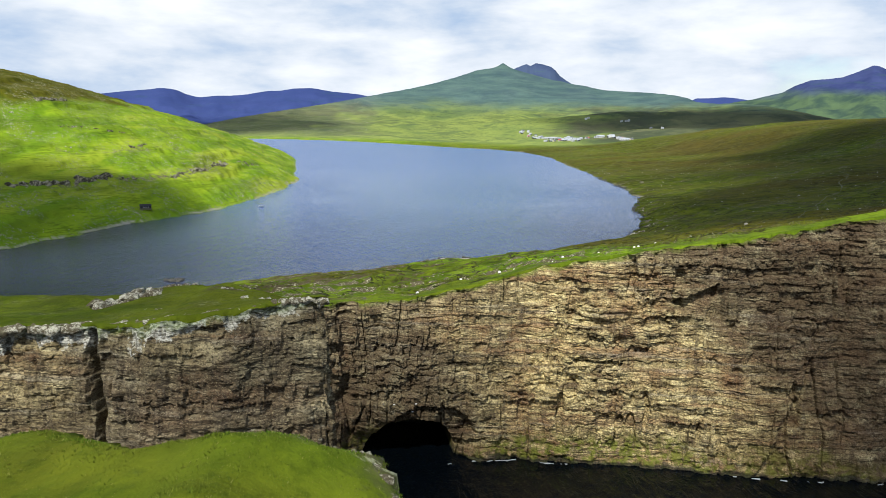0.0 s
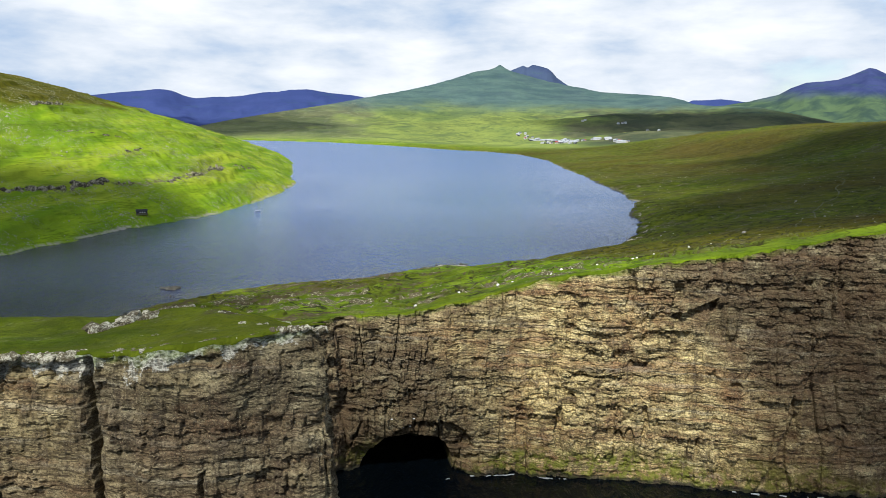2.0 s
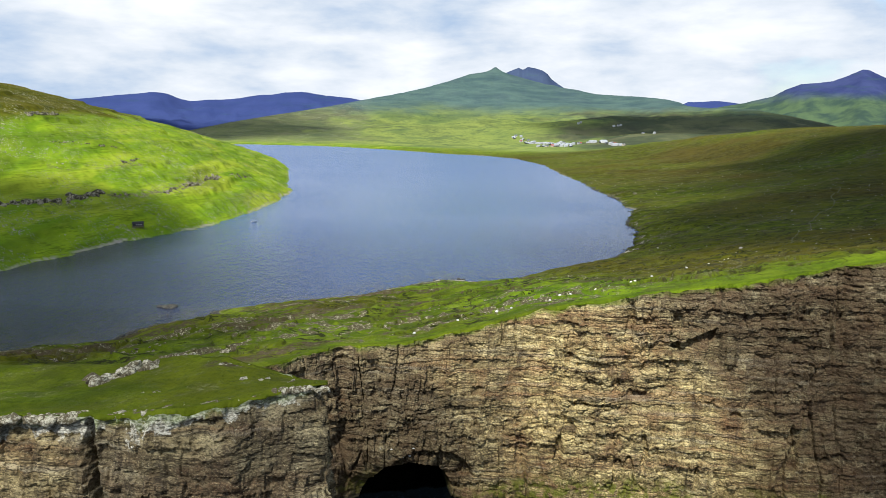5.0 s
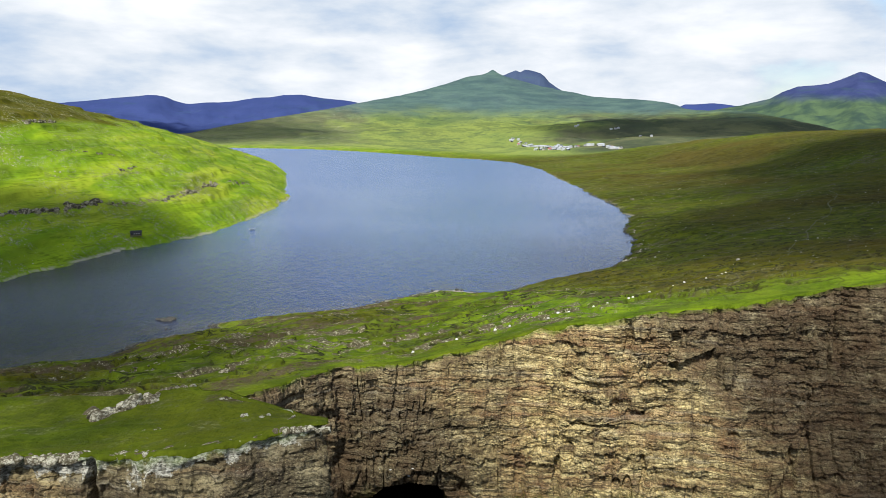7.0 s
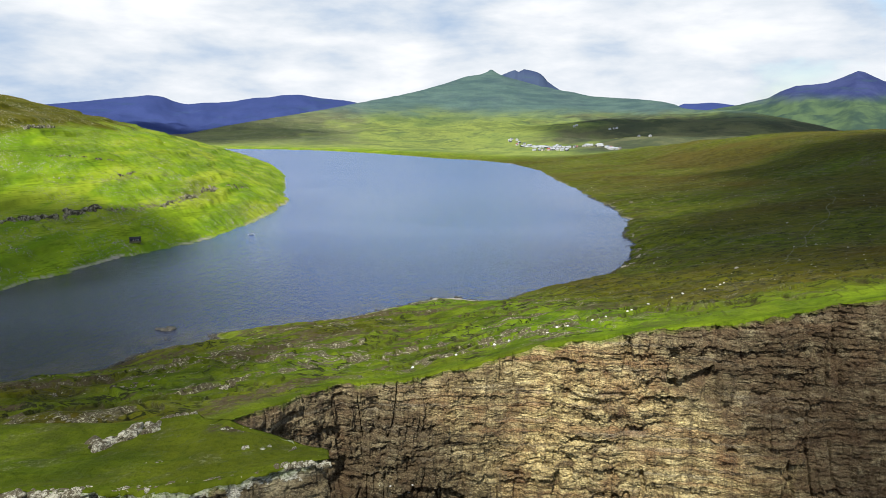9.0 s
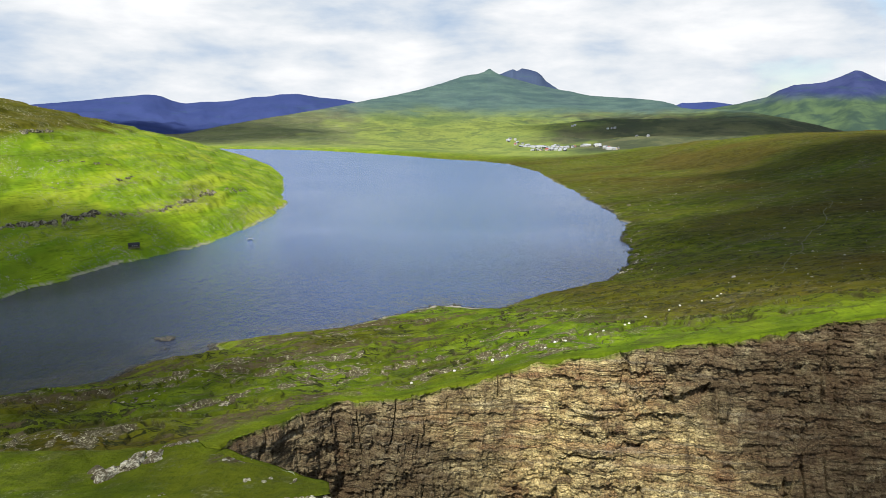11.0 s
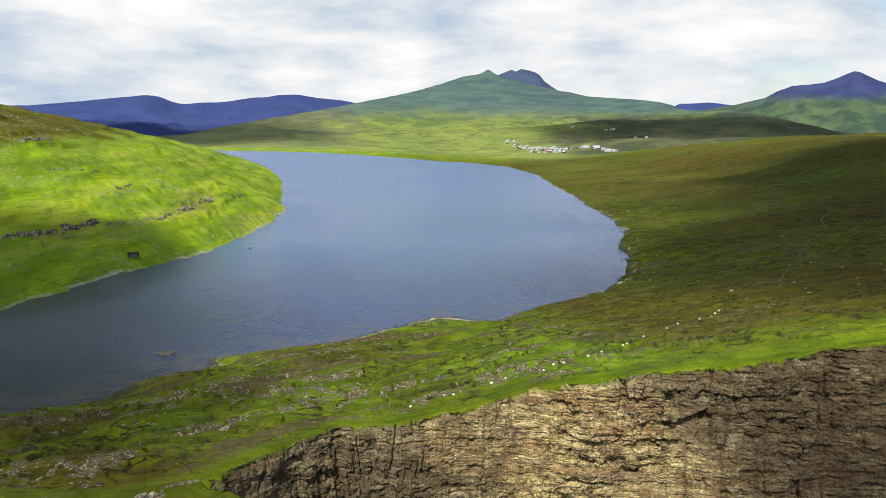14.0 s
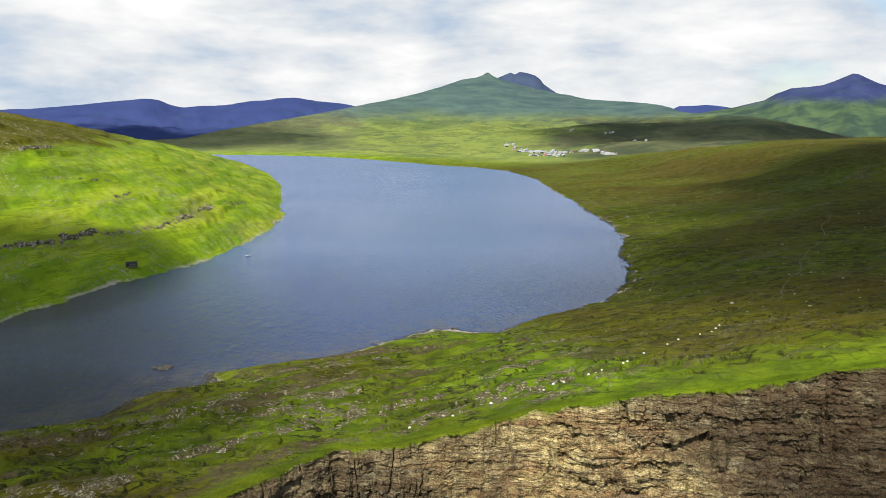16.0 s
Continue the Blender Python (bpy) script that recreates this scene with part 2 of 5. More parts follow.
    col = n.mix(peat, col, n.mix(fine, (0.032, 0.024, 0.013), (0.095, 0.074, 0.042)))
    stone = n.mix(n.step(speck, 0.54, 0.62), n.mix(fine, (0.044, 0.037, 0.020), (0.120, 0.102, 0.058)), (0.36, 0.345, 0.225))
    bare = n.math("MULTIPLY", n.attr("rock"), n.step(n.noise(0.30, 5, 0.64), 0.47, 0.54))
    col = n.mix(bare, col, stone)
    # small bare spots all over the hillside
    spot = n.math("MULTIPLY", n.math("MULTIPLY", n.attr("spots"), n.step(n.noise(0.040, 5, 0.65), 0.42, 0.56)), n.step(n.noise(0.6, 5, 0.75), 0.535, 0.575))
    col = n.mix(spot, col, n.mix(n.step(speck, 0.46, 0.54), (0.045, 0.048, 0.020), (0.34, 0.33, 0.24)))
    col = n.mix(n.attr("beach"), col, n.mix(fine, (0.14, 0.12, 0.085), (0.44, 0.41, 0.33)))
    n.link(col, p.inputs["Base Color"])
    h = n.math("ADD", n.math("MULTIPLY", fine, 0.6), n.math("MULTIPLY", n.noise(0.35, 6, 0.6), 2.0))
    b = n.bump(h, 0.8, 0.45)
    n.link(n.math("SUBTRACT", 0.9, n.math("ADD", n.math("MULTIPLY", lush, 0.68), n.math("MULTIPLY", n.attr("short"), 0.50))), b.node.inputs["Strength"])
    n.link(b, p.inputs["Normal"])
    return m


def cliff_material():
    m, nt, p = material("basalt", 0.95)
    p.inputs["Specular IOR Level"].default_value = 0.1
    n = Nodes(nt)
    band = n.noise(0.55, 6, 0.6, (0.06, 0.06, 1.0), 0.2)
    block = n.noise(0.35, 7, 0.65, (0.8, 0.8, 1.3))
    fine = n.noise(2.6, 6, 0.7, (1.0, 1.0, 2.4))
    streak = n.noise(0.8, 6, 0.68, (1.0, 1.0, 0.07))
    thread = n.noise(2.2, 5, 0.7, (1.0, 1.0, 0.10))
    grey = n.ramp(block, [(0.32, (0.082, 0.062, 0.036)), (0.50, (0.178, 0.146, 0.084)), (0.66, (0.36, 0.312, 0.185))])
    # tan rock with its sunlit highlights painted into the light stop
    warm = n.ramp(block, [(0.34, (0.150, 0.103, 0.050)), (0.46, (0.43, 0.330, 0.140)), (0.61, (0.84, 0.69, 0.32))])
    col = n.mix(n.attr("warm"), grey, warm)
    # beds of redder and of greyer rock
    col = n.mix(n.math("MULTIPLY", n.step(band, 0.50, 0.64), n.math("ADD", 0.35, n.attr("warm"))), col, n.mix(0.45, col, (0.27, 0.125, 0.060)))
    col = n.mix(n.step(n.noise(0.9, 5, 0.6, (0.05, 0.05, 1.0), 0.2), 0.54, 0.66), col, n.mix(0.40, col, (0.40, 0.37, 0.27)))
    col = n.mix(n.math("MULTIPLY", n.step(n.noise(0.11, 5, 0.6), 0.52, 0.64), n.math("ADD", 0.35, n.attr("warm"))), col, n.mix(0.35, col, (0.25, 0.105, 0.050)))
    # dark upright streaks, strengthened to paint the shadows between ribs
    col = n.mix(n.math("MULTIPLY", n.step(streak, 0.52, 0.63), 0.75), col, n.mix(0.6, col, (0.045, 0.038, 0.034)))
    col = n.mix(n.math("MULTIPLY", n.step(thread, 0.55, 0.64), 0.6), col, n.mix(0.7, col, (0.030, 0.024, 0.018)))
    col = n.mix(n.step(fine, 0.53, 0.41), col, n.mix(0.68, col, (0.030, 0.024, 0.016)))
    col = n.mix(n.step(n.noise(5.0, 4, 0.7, (1, 1, 2.4)), 0.55, 0.68), col, n.mix(0.5, col, (0.62, 0.53, 0.31)))
    col = n.mix(n.step(n.noise(1.3, 7, 0.75, (0.7, 0.7, 1.6)), 0.60, 0.68), col, n.mix(0.5, col, (0.46, 0.43, 0.31)))
    bed = n.noise(0.75, 4, 0.6, (0.05, 0.05, 1.5), 0.2)
    seam = n.step(n.math("ABSOLUTE", n.math("SUBTRACT", bed, 0.5)), 0.030, 0.006)
    col = n.mix(n.math("MULTIPLY", seam, n.step(block, 0.38, 0.50)), col, n.mix(0.72, col, (0.018, 0.014, 0.010)))
    moss = n.math("MULTIPLY", n.attr("moss"), n.step(n.noise(0.6, 6, 0.7), 0.42, 0.56))
    col = n.mix(moss, col, (0.14, 0.155, 0.02))
    lich = n.step(n.math("ADD", n.noise(0.8, 7, 0.75), n.math("MULTIPLY", n.math("SUBTRACT", n.attr("lichen"), 1.0), 0.30)), 0.45, 0.50)
    col = n.mix(lich, col, n.mix(n.step(fine, 0.4, 0.6), (0.17, 0.16, 0.12), (0.66, 0.64, 0.53)))
    turf = n.mix(n.noise(0.9, 5), (0.075, 0.150, 0.008), (0.185, 0.285, 0.012))
    col = n.mix(n.attr("turf"), col, turf)
    # darkening by mask; on the main cliff it paints in shade
    col = n.mix(n.math("MULTIPLY", n.attr("dark_tone"), n.step(n.noise(0.22, 6, 0.6), 0.30, 0.50)), col, n.mix(0.58, col, (0.070, 0.042, 0.022)))
    col = n.mix(n.attr("wet"), col, n.mix(0.8, col, (0.02, 0.02, 0.018)))
    n.link(col, p.inputs["Base Color"])
    h = n.math("ADD", n.math("MULTIPLY", fine, 1.0), n.math("ADD", n.noise(0.9, 8, 0.7, (1, 1, 2.2)), n.math("MULTIPLY", thread, -1.0)))
    n.link(n.bump(h, 0.9, 0.35), p.inputs["Normal"])
    return m


def water_material(name, deep, scale, strength, rough, shoal=None):
    m, nt, p = material(name, rough)
    n = Nodes(nt)
    col = n.mix(n.step(n.noise(0.006, 4), 0.35, 0.65), deep, tuple(1.35 * c for c in deep))
    if shoal:
        n.link(n.math("ADD", rough, n.math("MULTIPLY", n.attr("breeze"), 0.16)), p.inputs["Roughness"])
        # the far water's sky sheen and the dull near bay are painted in
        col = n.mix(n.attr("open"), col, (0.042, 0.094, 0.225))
        col = n.mix(n.attr("dull_sheen"), col, (0.014, 0.020, 0.036))
        n.link(n.math("SUBTRACT", n.math("ADD", 0.5, n.math("MULTIPLY", n.attr("open"), 0.35)), n.math("MULTIPLY", n.attr("dull_sheen"), 0.38)), p.inputs["Specular IOR Level"])
        col = n.mix(n.math("MULTIPLY", n.attr("shallow"), n.step(n.noise(0.12, 5, 0.65), 0.40, 0.62)), col, shoal)
    n.link(col, p.inputs["Base Color"])
    p.inputs["Specular IOR Level"].default_value = 0.5
    p.inputs["IOR"].default_value = 1.333
    gust = n.step(n.noise(0.006, 3, 0.5, (0.8, 0.8, 1.0), 0.3), 0.20, 0.75)
    h = n.math("ADD", n.noise(scale, 3, 0.6, (1, 0.4, 1), 0.3), n.math("MULTIPLY", n.noise(scale * 0.25, 3, 0.5, (1, 0.5, 1)), 1.1))
    b = n.bump(h, strength, 0.7 / scale)
    n.link(n.math("MULTIPLY", n.math("SUBTRACT", n.math("ADD", n.math("MULTIPLY", gust, 0.80), 0.50), n.math("MULTIPLY", n.attr("breeze"), 0.60)), strength), b.node.inputs["Strength"])
    n.link(b, p.inputs["Normal"])
    return m


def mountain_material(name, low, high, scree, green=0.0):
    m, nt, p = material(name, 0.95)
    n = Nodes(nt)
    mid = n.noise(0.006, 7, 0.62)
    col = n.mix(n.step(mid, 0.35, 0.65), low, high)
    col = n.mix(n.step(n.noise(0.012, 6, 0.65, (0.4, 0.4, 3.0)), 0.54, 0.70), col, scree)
    if green:
        sep = nt.nodes.new("ShaderNodeSeparateXYZ")
        n.link(n.pos, sep.inputs[0])
        rise = n.math("ADD", sep.outputs["Z"], n.math("MULTIPLY", n.noise(0.004, 6), 110.0))
        col = n.mix(n.step(rise, green + 40, green - 30), col, n.mix(n.step(mid, 0.4, 0.6), (0.036, 0.062, 0.045), (0.075, 0.115, 0.055)))
    p.inputs["Specular IOR Level"].default_value = 0.05
    n.link(col, p.inputs["Base Color"])
    n.link(n.bump(n.noise(0.012, 6, 0.55), 0.22, 25.0), p.inputs["Normal"])
    return m


def plain(name, colour, rough=0.8, wear=0.25, scale=3.0):
    m, nt, p = material(name, rough)
    n = Nodes(nt)
    dark = tuple(c * (1 - wear) for c in colour)
    n.link(n.mix(n.step(n.noise(scale, 6, 0.65), 0.3, 0.7), dark, colour), p.inputs["Base Color"])
    n.link(n.bump(n.noise(scale * 4, 5, 0.6), 0.4, 0.05), p.inputs["Normal"])
    return m


def blotched(name, dark, light, scale):
    """Bare rock with patches of lichen and dark joints."""
    m, nt, p = material(name, 0.95)
    p.inputs["Specular IOR Level"].default_value = 0.08
    n = Nodes(nt)
    one = nt.nodes.new("ShaderNodeObjectInfo").outputs["Random"]
    patch = n.math("ADD", n.noise(scale, 7, 0.72), n.math("MULTIPLY", n.math("SUBTRACT", one, 0.5), 0.16))
    col = n.mix(n.step(patch, 0.44, 0.62), dark, light)
    col = n.mix(n.step(n.noise(scale * 3, 5, 0.7), 0.54, 0.62), col, n.mix(0.65, col, tuple(0.45 * c for c in dark)))
    col = n.mix(n.step(n.noise(scale * 0.8, 4, 0.6, (1, 1, 1), 0.4), 0.56, 0.66), col, n.mix(0.5, col, (0.12, 0.13, 0.03)))
    n.link(col, p.inputs["Base Color"])
    n.link(n.bump(n.noise(scale * 2.2, 7, 0.7), 0.9, 0.12), p.inputs["Normal"])
    return m


def mixed(name, dark, middle, light):
    """Loose stones, each of its own tone."""
    m, nt, p = material(name, 0.95)
    p.inputs["Specular IOR Level"].default_value = 0.08
    n = Nodes(nt)
    one = nt.nodes.new("ShaderNodeNewGeometry").outputs["Random Per Island"]
    col = n.ramp(one, [(0.0, dark), (0.45, middle), (0.8, middle), (1.0, light)])
    n.link(n.mix(n.step(n.noise(3.0, 5, 0.7), 0.40, 0.62), n.mix(0.5, col, dark), col), p.inputs["Base Color"])
    return m


TURF, BASALT = ground_material(), cliff_material()
LAKE_WATER = water_material("lake_water", (0.014, 0.031, 0.092), 0.9, 0.80, 0.10, (0.070, 0.062, 0.045))
SEA_WATER = water_material("sea_water", (0.001, 0.002, 0.003), 0.45, 0.45, 0.12)
# the blue of distance haze is painted into these three base colours
HAZE_BLUE = mountain_material("haze_blue_far", (0.030, 0.046, 0.135), (0.038, 0.055, 0.155), (0.032, 0.056, 0.120))
TWIN_HAZE = mountain_material("haze_blue_summit", (0.036, 0.052, 0.105), (0.052, 0.074, 0.125), (0.050, 0.085, 0.100))
PEAK_HAZE = mountain_material("haze_blue_peak", (0.026, 0.036, 0.100), (0.044, 0.056, 0.135), (0.035, 0.060, 0.090), 285.0)
STONE = plain("grey_stone", (0.165, 0.158, 0.085), 0.95, 0.65, 1.6)
LOOSE = mixed("loose_stones", (0.060, 0.056, 0.034), (0.115, 0.110, 0.062), (0.25, 0.24, 0.15))
PALE = plain("pale_stone", (0.36, 0.335, 0.27), 0.95, 0.5, 1.6)
WET_STONE = plain("wet_stone", (0.075, 0.072, 0.056), 0.8, 0.6, 1.2)
LICHEN = blotched("lichen_stone", (0.095, 0.080, 0.048), (0.50, 0.475, 0.36), 4.5)
CRAG = blotched("crag_basalt", (0.050, 0.045, 0.028), (0.34, 0.31, 0.22), 2.5)
SLAB = blotched("weathered_slab", (0.060, 0.050, 0.032), (0.27, 0.245, 0.17), 3.0)
CHALK = plain("white_stone", (0.66, 0.64, 0.58), 0.95, 0.3, 1.5)

# ---- the plan: lake, coast, heights ----
SHORE = [(-260, 178), (-180, 172), (-115, 184), (-103, 189), (-93, 196), (-92, 207), (-84, 217), (-73, 222), (-76, 231), (-65, 237),
         (-43, 249), (-28, 261), (-19, 273), (-6, 289), (20, 285), (33, 303), (52, 319), (70, 334), (88, 362), (102, 405),
         (109, 458), (122, 503), (134, 587), (135, 680), (135, 809), (134, 951), (136, 1119), (110, 1320), (64, 1416), (-11, 1480),
         (-110, 1617), (-225, 1754), (-349, 1849), (-600, 1885), (-640, 1860), (-600, 1790), (-439, 1569), (-296, 1219), (-222, 994), (-186, 837)]
SHORE += [(-162, 722), (-140, 635), (-134, 565), (-137, 456), (-144, 415), (-153, 390), (-165, 361), (-172, 331), (-180, 293), (-205, 240)]
MAIN_EDGE = [(330, 96), (200, 117), (120, 127), (80, 129.5), (64, 130.5), (45, 132.5), (22, 136.0), (5, 135.0), (-10, 132.6), (-20, 131.5), (-28, 123), (-36, 113), (-38, 107)]
BLOCK_EDGE = [(-38, 107), (-35.5, 98), (-31.5, 88), (-28, 82), (-23, 78.2), (-16.5, 75.6), (-12.2, 72.0), (-11.0, 65.5), (-13.2, 64.7), (-16.4, 64.5), (-20, 63.4),
              (-24.6, 63.0), (-28, 63.3), (-37.5, 64.2), (-60, 63), (-100, 58), (-200, 48), (-330, 40)]
COAST = MAIN_EDGE + BLOCK_EDGE[1:]
LAND = COAST + [(-1200, 0), (-5600, -300), (-5600, 5600), (5600, 5600), (5600, -900), (1200, 40)]
EYE_Z = 79.35                         # the height from which the skyline's angles are told
RIDGE = ([-60, -24, -19.4, -16.7, -14.2, -11.8, -9.3, -8.0, -7.1, -5.0, -3.3, -2.3, -1.6, -0.4, 1.1, 2.2, 2.7, 2.94, 3.06, 3.24, 3.67, 4.1, 5.6, 6.9, 7.5, 7.9, 9.0, 10.6, 12.7, 14.7, 15.9, 16.5, 17.1, 17.9, 20.2, 21.7, 24.2, 26, 27.7, 29.7, 60],
         [-0.9, -0.9, -0.76, -0.12, 0.36, 0.77, 1.23, 1.5, 1.69, 2.1, 2.46, 2.68, 2.9, 3.25, 3.77, 3.94, 4.11, 4.28, 4.34, 4.2, 3.96, 3.8, 3.4, 3.05, 3.0, 2.84, 2.68, 2.36, 2.25, 2.13, 1.98, 1.82, 1.54, 1.43, 1.44, 1.33, 0.81, 0.4, -0.02, -0.36, -0.4])


def shore_distance(x, y):
    """Metres from the lake's shore, minus on the water."""
    wob = 2.2 * fbm(x / 14, y / 14, 3, 5) * smooth(120, 400, np.hypot(x, y)) + 1.1 * fbm(x / 4, y / 4, 3, 9)
    wob = wob + 3.0 * fbm(x / 9, y / 16, 3, 6) * smooth(40, 80, x) * smooth(1000, 600, y)
    d = line_dist(x, y, SHORE + SHORE[:1])
    return np.where(inside(x, y, SHORE), -d, d) + wob


def height(x, y):
    """The land's height, with the masks that its turf wants."""
    ds = shore_distance(x, y)
    on = np.maximum(ds, 0)
    r, az = np.hypot(x, y), np.degrees(np.arctan2(x, y))
    # towards the sea cliff
    de = line_dist(x, y, MAIN_EDGE[:-1] + [(-40, 106), (-70, 100), (-140, 92), (-330, 70)])
    top = np.interp(x, [-60, -20, -10, 3, 16, 30, 46, 67, 80, 130, 300, 800], [34, 33.6, 34, 36.6, 40.3, 43, 45.9, 50.1, 52.6, 60, 76, 92])
    top = LAKE + (top - LAKE) * (1 - 0.5 * smooth(500, 1100, y) * smooth(440, 260, x))
    u = on / (on + de + 1e-6)
    z = LAKE + 1.2 * (1 - np.exp(-on / 5)) + (top - LAKE - 1.2) * u ** 0.92 + 0.035 * on * (1 - u) ** 2
    z = z + 31 * smooth(60, 330, on) * smooth(330, 800, y) * smooth(200, 560, x)
    z = LAKE + (z - LAKE) * (1 - 0.5 * np.exp(-((x - 6) / 20) ** 2) * smooth(45, 8, on))
    # the raised block in front
    blk = np.interp(x, [-60, -37.5, -28, -24.6, -18.7, -16.4, -13.2, -10], [46.5, 47.2, 48.4, 49.4, 50.2, 50.3, 50.5, 50.4]) - 0.21 * np.clip(y - 66, 0, 14) * smooth(-26, -15, x) - 0.05 * np.clip(y - 66, 0, 14)
    w = smooth(106, 82, y) * smooth(400, 150, np.abs(x))
    z = z + (blk - z) * w
    # the hill across the lake
    left = smooth(-40, -110, x + 0.10 * (y - 300)) * smooth(200, 262, y + 0.0 * x)
    steep = np.interp(y, [250, 390, 470, 600, 800, 1000, 1300], [0.62, 0.80, 1.02, 1.0, 0.88, 0.72, 0.6])
    hill = LAKE + 108 * steep * np.tanh(on / 205) + 1.0 * (1 - np.exp(-on / 4))
    terr = hill / 8.5 + 0.35 * fbm(x / 70, y / 70, 3, 31)
    hill = hill + 2.6 * smooth(-0.4, 0.4, fbm(x / 55, y / 55, 3, 33)) * (smooth(0.36, 0.52, terr - np.floor(terr)) - (terr - np.floor(terr))) * smooth(6, 25, on)
    z = z + (hill - z) * left
    # the land beyond the lake, up to the long green mountain
    el = sum(np.interp(az + o, *RIDGE) for o in (-1.2, -0.8, -0.4, 0.0, 0.4, 0.8, 1.2)) / 7
    knob = sum(np.interp(az + o, *RIDGE) for o in (-0.1, -0.05, 0.0, 0.05, 0.1)) / 5 - el
    rr = np.interp(az, [-25, -8, 3, 10, 20, 32], [2600, 3600, 4200, 4000, 3300, 2900])
    crest = EYE_Z + rr * np.tan(np.radians(el))
    crest = crest + rr * np.tan(np.radians(knob)) * np.exp(-((r - rr) / 110) ** 2)
    gap = 0.5 * (rr - r + np.hypot(rr - r, 70.0))
    uf = on / (on + gap - 10)
    far = LAKE + 1.5 * (1 - np.exp(-on / 10)) + (crest - LAKE) * uf ** 2.3 - 0.30 * (gap - (rr - r))
    far = far + (11 * fbm(x / 260, y / 260, 5, 61) + 26 * fbm(x / 700, y / 520, 3, 62)) * smooth(40, 700, on) * smooth(0, 700, np.abs(rr - r))
    wf = smooth(1150, 1900, r + 25 * vnoise(x / 200, y / 200, 3))
    r0 = np.interp(az, [3, 8, 13, 20, 30], [1250, 1330, 1420, 1300, 1380])
    wf = np.where(x < -150, smooth(1350, 1800, r), wf + (smooth(0, 380, r - r0) - wf) * smooth(0.5, 7, az))
    z = z + (far - z) * wf
    # hummocks, peat banks and small relief
    near = smooth(420, 120, r) * (1 - 0.8 * left)
    lump = fbm(x / 11, y / 11, 4, 11)
    z = z + near * smooth(1, 14, on) * smooth(0.5, 10, de + 4 * w) * (1 - 0.45 * w) * (0.85 * lump + 0.35 * np.abs(vnoise(x / 5, y / 5, 77)))
    q = 2.2 * (vnoise(x / 21, y / 14, 71) + 0.40 * vnoise(x / 9, y / 7, 72) + 0.12 * vnoise(x / 3, y / 3, 73))
    fr = q - np.floor(q)
    hag = smooth(0.45, 0.55, fr)
    z = z + near * (1 - left) * smooth(3, 16, on) * smooth(8, 24, de) * (1 - w) * 1.35 * (hag - fr)
    z = z + (1 - near) * smooth(2, 40, on) * ((1.2 - 0.8 * left) * fbm(x / 38, y / 38, 4, 15))
    # the lake's bed
    z = np.where(ds < 0, LAKE - 0.05 - np.minimum(0.09 * -ds, 6), z)
    return z, ds, de, left, wf, np.exp(-((fr - 0.49) / 0.042) ** 2)


# ---- ground ----
AZ = np.radians(np.concatenate([np.linspace(-100, -36, 60)[:-1], np.linspace(-36, 36, 785), np.linspace(36, 100, 60)[1:]]))
RR = np.concatenate([np.linspace(62, 118, 80)[:-1], np.linspace(118, 330, 320)[:-1], np.geomspace(330, 720, 250)[:-1], np.geomspace(720, 1500, 100)[:-1], np.geomspace(1500, 2500, 70)[:-1], np.geomspace(2500, 4400, 150)[:-1], np.geomspace(4400, 5200, 12)])


